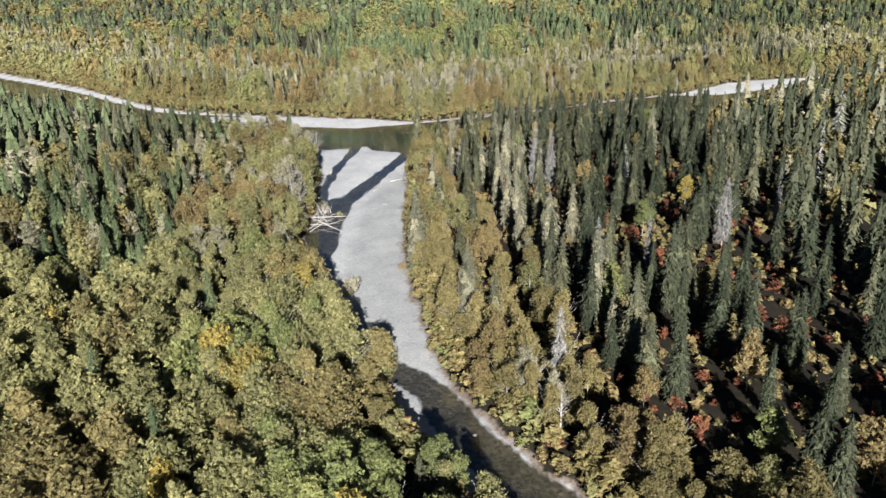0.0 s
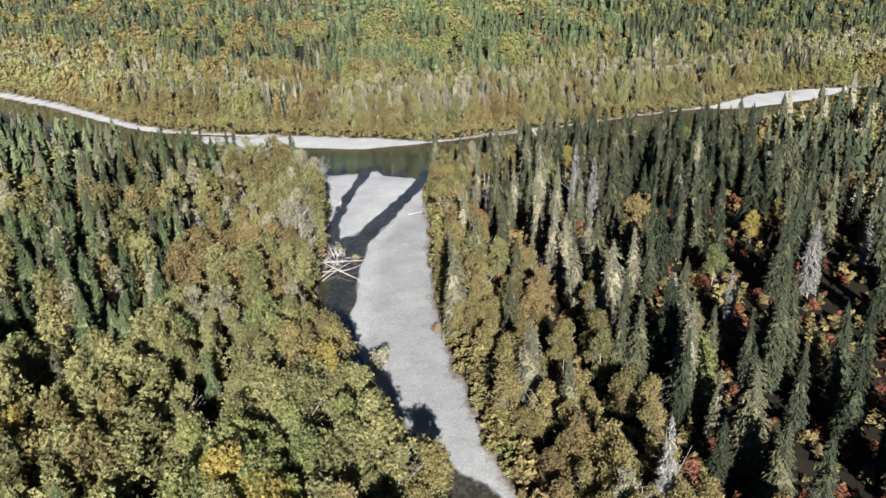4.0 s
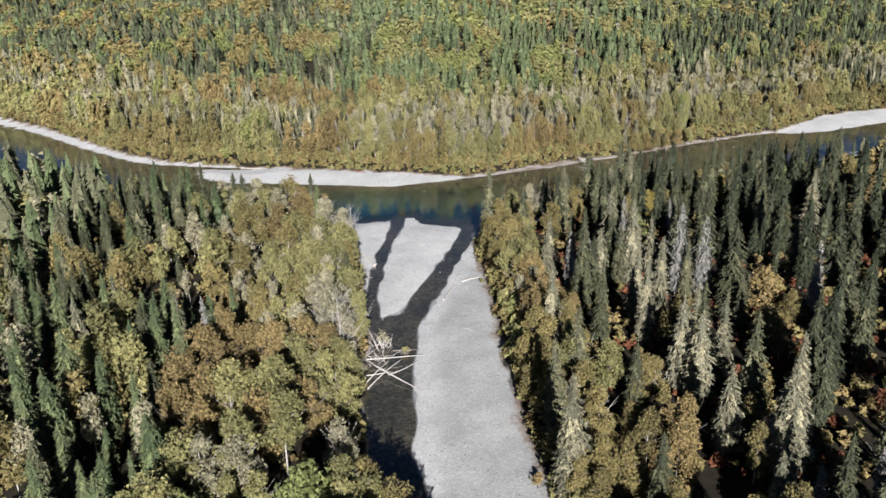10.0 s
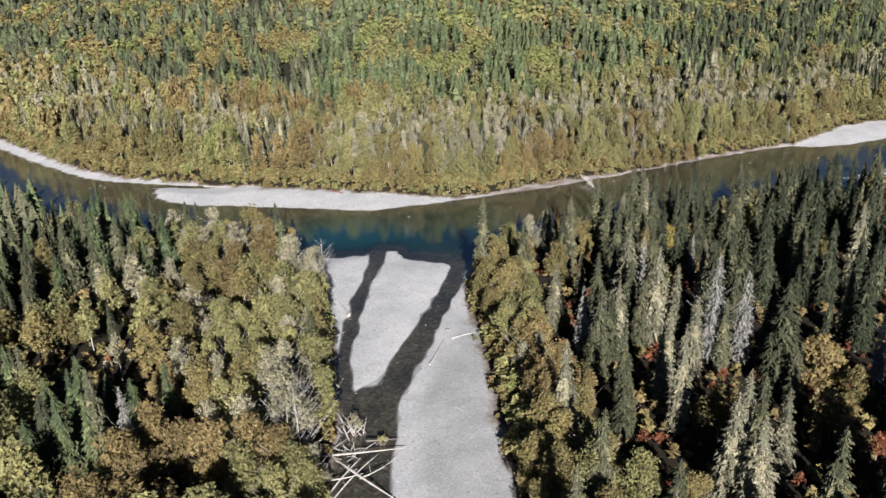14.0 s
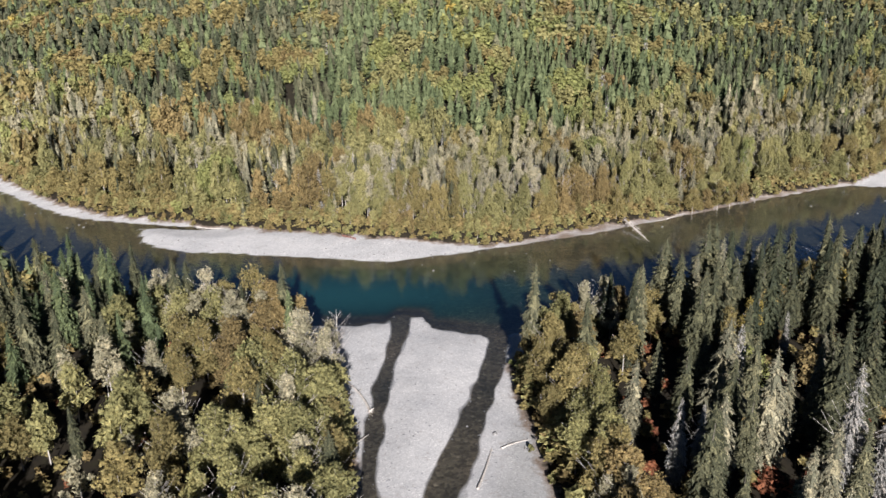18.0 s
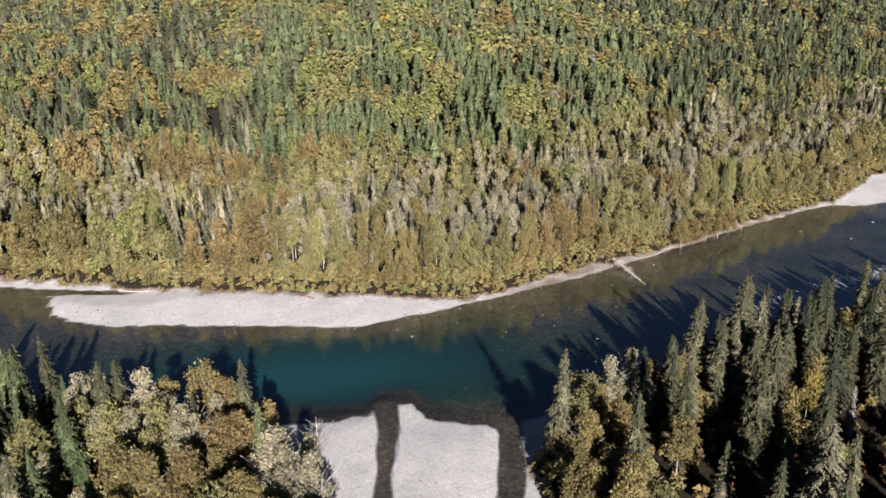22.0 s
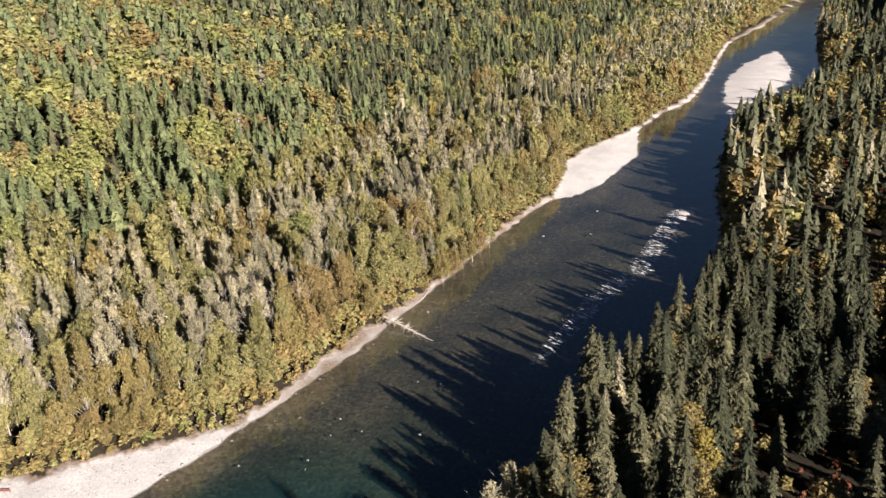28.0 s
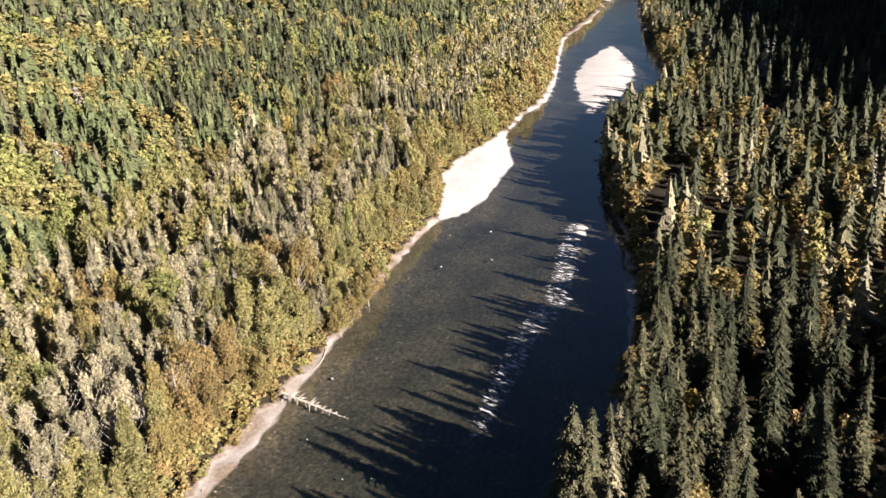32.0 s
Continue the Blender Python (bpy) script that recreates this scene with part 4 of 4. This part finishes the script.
        s = leafy & (d[keep] > 6) & ~lone
        if lod == 1:
            stems("far_trunks", x[s], y[s], tall[s] * 1.05, 0.16, PALE, "pale trunks and bare tops along the far bank", seed)

    # thickets along the water's edge
    r = np.random.default_rng(61)
    gx, gy = np.meshgrid(np.arange(-320, 520, 1.7), np.arange(90, 640, 1.7))
    x, y = gx.ravel() + r.uniform(-0.9, 0.9, gx.size), gy.ravel() + r.uniform(-0.9, 0.9, gx.size)
    o = openness(x, y)
    d = (y - along(NORTH_VEG, x)) * 0.85
    keep = (o < np.where(d > -2, 1.0, 0.4)) & (o > np.where(d > -2, -5.5, -3.2)) & (wetness(x, y) < -0.8) & (r.random(len(x)) < np.where(d > -2, 0.9, 0.85)) & (wobble(x, y, 16, 62) > np.where(d > -2, -1.3, -0.9))
    x, y, o, d = x[keep], y[keep], o[keep], d[keep]
    tall = (r.uniform(1.2, 3.0, len(x)) + np.clip(-o, 0, 4) * np.where(d > -2, 0.7, 1.3))
    v = r.random(len(x))
    for kind, q in (("olive", v < 0.28), ("bronze", (v >= 0.28) & (v < 0.72)), ("brown", (v >= 0.72) & (v < 0.95)), ("lime", v >= 0.95)):
        canopy("bank_thicket", kind, 3, x[q], y[q], tall[q], "willow and alder thicket along the bank", 63)


plant()


# ---- driftwood, fallen trees, stones ----
def lump(seed, size, n=2):
    """A worn stone."""
    bm = bmesh.new()
    bmesh.ops.create_icosphere(bm, subdivisions=n, radius=1.0)
    r = random.Random(seed)
    off = Vector((r.uniform(-9, 9), r.uniform(-9, 9), r.uniform(-9, 9)))
    for v in bm.verts:
        v.co *= 1 + 0.45 * noise.noise(v.co * 1.3 + off)
        v.co = Vector((v.co.x * size[0], v.co.y * size[1], v.co.z * size[2]))
    me = bpy.data.meshes.new("stone")
    bm.to_mesh(me)
    bm.free()
    return me


def log(name, a, b, thick, label, seed, mat=None, stubs=5, roots=False, group="driftwood logs"):
    """A bleached trunk from butt a to top b, a little bent, with broken limb stubs and, if torn out, its root plate."""
    r = np.random.default_rng(seed)
    a, b = np.array(a, float), np.array(b, float)
    d = b - a
    n = np.linalg.norm(d)
    side = np.cross(d / n, (0, 0, 1))
    bend = r.normal(0, 0.045) * n
    pts = [a + d * u + side * bend * math.sin(math.pi * u) for u in (0, 0.02, 0.25, 0.5, 0.75, 1.0)]
    e = new(name)
    base = Vector(a)
    e.location = base

    def own(shape):
        return (shape[0] - a, shape[1])
    part("trunk", own(tube(pts, [thick * 0.9, thick, thick * 0.88, thick * 0.74, thick * 0.55, thick * 0.22], 9)), mat or DRIFT, e)
    for k in range(stubs):
        u = r.uniform(0.25, 0.95)
        p = a + d * u + side * bend * math.sin(math.pi * u)
        w = side * r.choice((-1, 1)) + np.array((0, 0, r.uniform(0.1, 0.9))) + d / n * 0.5
        q = r.uniform(0.5, 1.6) * (1.25 - u)
        part("limb_stub", own(tube([p, p + w * q * 0.6, p + w * q], [thick * 0.28, thick * 0.18, thick * 0.06], 5)), mat or DRIFT, e)
    if roots:
        for k in range(9):
            t_ = k * 0.7 + r.uniform(-0.2, 0.2)
            w = side * math.cos(t_) + np.array((0, 0, 1)) * math.sin(t_) - d / n * 0.35
            q = r.uniform(0.7, 1.5)
            part("root", own(tube([a, a + w * q * 0.5, a + w * q + np.array((0, 0, -0.1))], [thick * 0.55, thick * 0.3, thick * 0.06], 5)), mat or DRIFT, e)
    return tagged(e, label, "log", group)


def brush(name, at, reach, high, twigs, mat, label, seed, leaves=None):
    """A heap of dead branches washed together."""
    r = np.random.default_rng(seed)
    e = new(name)
    e.location = at
    for k in range(twigs):
        a = r.uniform(0, 6.28)
        p = np.array((r.normal(0, reach * 0.3), r.normal(0, reach * 0.3), -0.2))
        w = np.array((math.cos(a) * reach * r.uniform(0.3, 0.8), math.sin(a) * reach * r.uniform(0.3, 0.8), high * r.uniform(0.4, 1.0)))
        part("branch", tube([p, p + w * 0.5 + (0, 0, 0.1), p + w], [0.09, 0.06, 0.015], 5), mat, e)
    if leaves:
        c, f = leafy_shape(seed, high * 1.1, reach * 0.8, 420, 0.17, 8, 0.0)
        part("withered_leaves", (c, f), leaves, e)
    return tagged(e, label, "brush", "washed-up brush")


def ground_z(x, y):
    return float(height(np.array([float(x)]), np.array([float(y)]))[0])


JAM = "bleached trunk in the log jam at the bank"
log("driftwood_log", (-43.5, 234.5, 2.2), (-26.8, 218.6, 0.35), 0.27, JAM, 1, stubs=4)
log("driftwood_log", (-42.0, 229.4, 1.5), (-26.0, 231.8, 1.0), 0.19, JAM, 2, stubs=2)
log("driftwood_log", (-43.5, 223.8, 1.4), (-33.0, 225.4, 0.9), 0.19, JAM, 3, stubs=2)
log("driftwood_log", (-38.5, 220.5, 0.3), (-33.5, 228.5, 1.7), 0.18, JAM, 4, stubs=2)
log("driftwood_log", (-37.4, 220.2, 0.2), (-30.8, 229.5, 1.5), 0.16, JAM, 5, stubs=3)
log("driftwood_log", (-33.5, 224.2, 0.8), (-27.4, 229.6, 0.9), 0.12, "thin bent bleached branch in the log jam", 6, stubs=6)
log("driftwood_log", (-33.0, 234.2, 0.9), (-27.2, 235.0, 0.6), 0.16, "dark wet branch lying across the pool", 7, BARK, 4)
brush("brush_heap", (-35.2, 238.0, 0.3), 3.2, 3.4, 26, DRIFT, "heap of pinkish dry branches on the bar's tip", 8, LEAF["pale", True])
brush("brush_heap", (-36.3, 231.5, 0.3), 3.6, 2.2, 22, DRIFT, "tangle of dry branches behind the jammed logs", 9)
brush("brush_heap", (-30.2, 234.5, 0.1), 1.6, 1.3, 8, BARK, "small green leafy branch caught in the pool", 10, LEAF["olive", True])
brush("brush_heap", (-42.6, 241.0, 1.2), 2.6, 2.2, 10, BARK, "rust-red bush leaning over the bank", 11, LEAF["red", True])
brush("brush_heap", (-43.2, 247.0, 1.0), 2.0, 1.6, 8, BARK, "rust-red bush leaning over the bank", 12, LEAF["red", True])
brush("brush_heap", (-11.7, 270.4, 0.5), 1.1, 0.9, 7, BARK, "small dark bush on the gravel bar", 13, LEAF["olive", True])
for k, (a, b, t_, text, roots) in enumerate((
        ((-17.2, 244.0), (-15.6, 242.2), 0.09, "dark stick lying on the gravel bar", False),
        ((-21.5, 260.7), (-18.2, 271.8), 0.24, "straight bleached log on the gravel bar's edge", False),
        ((-16.6, 271.3), (-11.3, 273.3), 0.17, "thin bleached log lying on the gravel", False),
        ((-43.2, 256.4), (-39.4, 253.6), 0.32, "short pale log jutting from the bank", False),
        ((-39.9, 284.4), (-46.0, 296.0), 0.26, "uprooted pale trunk with its root plate on sand", True),
        ((-44.0, 270.0), (-39.8, 277.0), 0.20, "pale log lying along the bank", False),
        ((56.0, 399.4), (46.5, 393.2), 0.16, "pale trunk washed along the far bank", False),
        ((-100.0, 393.5), (-91.0, 391.2), 0.22, "pale trunk washed along the far bank", False),
        ((21.0, 386.8), (27.0, 387.8), 0.2, "pale trunk washed along the far bank", False))):
    za, zb = max(ground_z(*a), 0.0), max(ground_z(*b), 0.0)
    log("driftwood_log", (*a, za + t_ * 0.8), (*b, zb + t_ * 0.25), t_, text, 20 + k, stubs=3, roots=roots)


def fallen_spruce():
    """A spruce that has toppled from the bank into the river, its dead branches still on."""
    e = new("fallen_spruce")
    a, b = np.array((35.8, 389.5, 1.9)), np.array((39.2, 374.0, 0.15))
    e.location = a
    d = b - a
    n = np.linalg.norm(d)
    d /= n
    side = np.cross(d, (0, 0, 1))
    up = np.cross(side, d)
    part("trunk", tube([(0, 0, 0), d * n * 0.5, d * n], [0.24, 0.15, 0.03], 8), DRIFT, e)
    r = np.random.default_rng(5)
    for k in range(75):
        u = r.uniform(0.08, 0.98)
        w = side * r.choice((-1, 1)) * r.uniform(0.4, 1.0) + up * r.uniform(-0.3, 0.8) + d * 0.5
        q = 2.1 * (1.08 - u) * r.uniform(0.6, 1.1) + 0.25
        p = d * n * u
        part("branch", tube([p, p + w * q * 0.55, p + w * q - (0, 0, 0.15 * q)], [0.08, 0.055, 0.02], 4), DRIFT, e)
    for k in range(7):
        w = side * math.cos(k * 0.9) + up * math.sin(k * 0.9) - d * 0.3
        part("root", tube([(0, 0, 0), w * 0.6, w * 1.1], [0.15, 0.09, 0.02], 5), BARK, e)
    tagged(e, "toppled grey spruce with bare branches lying in the river", "tree")


fallen_spruce()


def bare_tree(x, y, tall, seed):
    e = new("dead_poplar_tree")
    e.location = (x, y, ground_z(x, y) - 0.1)
    co, fc = trunk_shape(seed, tall, 0.23, 34, 6, 0.95, 0.25)
    part("trunk", (co, fc), PALE, e)
    tagged(e, "leafless bleached poplar standing on the bank", "tree", "leafless poplars")


for k, (x, y, t_) in enumerate(((-92, 412, 15), (-76, 408, 15), (-73, 411, 13), (-118, 428, 15), (-33, 384, 8), (-14, 384, 13), (2, 388, 14), (8, 390, 15), (16, 393, 15), (26, 398, 14), (-50, 398, 14), (-41, 402, 15), (60, 412, 14), (-47.5, 304, 12), (-47, 285, 12), (18.5, 119, 11), (22, 112, 10), (-105, 420, 14), (-22, 390, 13), (-42.2, 223.5, 18), (-42.6, 228.5, 16), (-43.2, 219.5, 16), (-46.4, 236, 13), (-47.5, 244, 12), (-48, 262, 12))):
    bare_tree(x, y, t_, 200 + k)


def leaning_tree(x, y, tall, toward, tilt, seed):
    """A half-bare poplar that leans out from its bank."""
    e = new("leaning_poplar_tree")
    part("trunk", trunk_shape(seed, tall, 0.17, 20, 6, 0.9, 0.3), PALE, e)
    c, f = leafy_shape(seed, 1.0, 0.26, 700, 0.026, 16, 0.4)
    part("crown", (c * tall, f), LEAF["pale", True], e)
    e.matrix_world = Matrix.LocRotScale((x, y, ground_z(x, y) - 0.1), Euler((0, radians(tilt), radians(toward))), None)
    tagged(e, "thinly leaved poplar leaning out over the gravel", "tree")


leaning_tree(-26.5, 170.0, 11.5, 18, 58, 301)
brush("brush_heap", (-8.2, 189.0, 0.6), 2.2, 1.7, 9, BARK, "rusty low bush spilling onto the gravel", 14, LEAF["brown", True])
brush("brush_heap", (-22.0, 164.0, 0.5), 1.8, 2.4, 8, BARK, "dark leafy bush at the gravel's edge", 15, LEAF["olive", True])

STONE, tn, bn = material("river_stone", 0.8)
tn.links.new(ramp(tn, tex_noise(tn, 3.0, 5), [(0.3, (0.13, 0.125, 0.115)), (0.7, (0.32, 0.31, 0.29))]), bn.inputs["Base Color"])
bump(tn, bn, tex_noise(tn, 9.0, 4), 0.4, 0.03)
STONES = [lump(k, (0.5, 0.38, 0.28)) for k in range(5)]
for me in STONES:
    me.materials.append(STONE)
r_ = np.random.default_rng(88)
spots = [(8.2, 354.2), (-4, 352.8), (-12.4, 367.7), (-14.4, 359.4), (-26, 354.2), (16, 346), (-22.3, 366.5), (133.7, 411.7), (116.4, 398.2), (104.8, 406.9), (47.4, 387.7), (-140.9, 395), (-138.3, 397.8), (-136, 395.5), (6.3, 117.1), (7.8, 115.9), (-44.5, 251), (-45.2, 258), (-43.6, 262), (-17.2, 276), (-22, 279)]
for k in range(22):
    x = r_.uniform(-30, 150)
    y = along(NORTH, x) - abs(r_.normal(0, 14)) - 0.5
    spots.append((x, float(y)))
for k in range(60):
    x = r_.uniform(-110, 20)
    spots.append((x, float(along(NORTH, x)) + r_.uniform(-1.5, 7)))
for k, (x, y) in enumerate(spots):
    ob = new("boulder", STONES[k % 5])
    q = float(r_.uniform(0.5, 1.1)) * (1.0 if k < 21 else 0.6)
    z = ground_z(x, y)
    ob.matrix_world = Matrix.LocRotScale((x, y, max(z, -0.12) + 0.06 * q), Euler((0, 0, k * 1.7)), (q, q, q))
    tagged(ob, "pale worn boulder in the shallows" if k < 43 else "pale worn stone on the gravel bar", "stone", "boulders of the river")


def low_rail(x0, y0, x1, y1):
    """A low reddish wooden rail on short posts."""
    WOOD = bark("red_brown_wood", (0.16, 0.06, 0.045), (0.28, 0.12, 0.09), 6.0)
    e = new("low_wooden_rail")
    z = max(ground_z(x0, y0), ground_z(x1, y1))
    e.location = (x0, y0, ground_z(x0, y0) - 0.15)
    d = np.array((x1 - x0, y1 - y0, z - ground_z(x0, y0)))
    for h in (0.45, 0.75):
        part("rail", tube([(0, 0, h), d + (0, 0, h)], [0.07, 0.07], 6), WOOD, e)
    for u in (0.03, 0.5, 0.97):
        part("post", tube([d * u + (0, 0, -0.1), d * u + (0, 0, 0.85)], [0.08, 0.07], 6), WOOD, e)
    tagged(e, "low reddish wooden rail on the gravel by the bank", "rail", "low rails")


low_rail(-52.8, 380.3, -50.9, 379.0)
low_rail(-50.5, 378.7, -48.6, 377.3)


def cobbles():
    """Loose cobbles lying over the gravel bars and in the shallows."""
    r = np.random.default_rng(91)
    x = np.concatenate([r.uniform(-46, -6, 9000), r.uniform(-110, 20, 5000)])
    y = np.concatenate([r.uniform(115, 332, 9000), r.uniform(366, 392, 5000)])
    w, o = wetness(x, y), openness(x, y)
    drift = wobble(x, y, 26, 92) + 0.6 * wobble(x, y, 9, 93)
    keep = (o > 0.5) & (w < 0.6) & (r.random(len(x)) < np.clip(0.45 + 0.45 * drift, 0.08, 1))
    x, y = x[keep], y[keep]
    z = height(x, y)
    size = 0.09 + 0.16 * r.random(len(x)) ** 3
    base = np.array([(1, 0, 0), (0, 1, 0), (-1, 0, 0), (0, -1, 0), (0, 0, 0.75), (0.5, 0.5, 0.45), (-0.5, 0.5, 0.45), (-0.5, -0.5, 0.4), (0.5, -0.5, 0.5)], float)
    tri = np.array([(0, 1, 5), (1, 2, 6), (2, 3, 7), (3, 0, 8), (0, 5, 4), (5, 1, 4), (1, 6, 4), (6, 2, 4), (2, 7, 4), (7, 3, 4), (3, 8, 4), (8, 0, 4)])
    a = r.uniform(0, 6.28, len(x))
    sx, sy = size * r.uniform(0.8, 1.5, len(x)), size
    co = np.stack([
        (base[None, :, 0] * sx[:, None]) * np.cos(a)[:, None] - (base[None, :, 1] * sy[:, None]) * np.sin(a)[:, None] + x[:, None],
        (base[None, :, 0] * sx[:, None]) * np.sin(a)[:, None] + (base[None, :, 1] * sy[:, None]) * np.cos(a)[:, None] + y[:, None],
        base[None, :, 2] * size[:, None] * 0.4 + z[:, None] - 0.01], 2).reshape(-1, 3)
    fc = (tri[None] + (np.arange(len(x)) * 9)[:, None, None]).reshape(-1, 3)
    m, t, b = material("cobble_stone", 0.85)
    isle = t.nodes.new("ShaderNodeNewGeometry").outputs["Random Per Island"]
    t.links.new(ramp(t, isle, [(0.0, (0.20, 0.20, 0.195)), (0.6, (0.30, 0.30, 0.295)), (1.0, (0.40, 0.395, 0.385))]), b.inputs["Base Color"])
    tagged(new("cobbles", fill("cobbles", co, fc, [m])), "scattered grey cobbles on the gravel bars", "stones", kind="stuff")


cobbles()
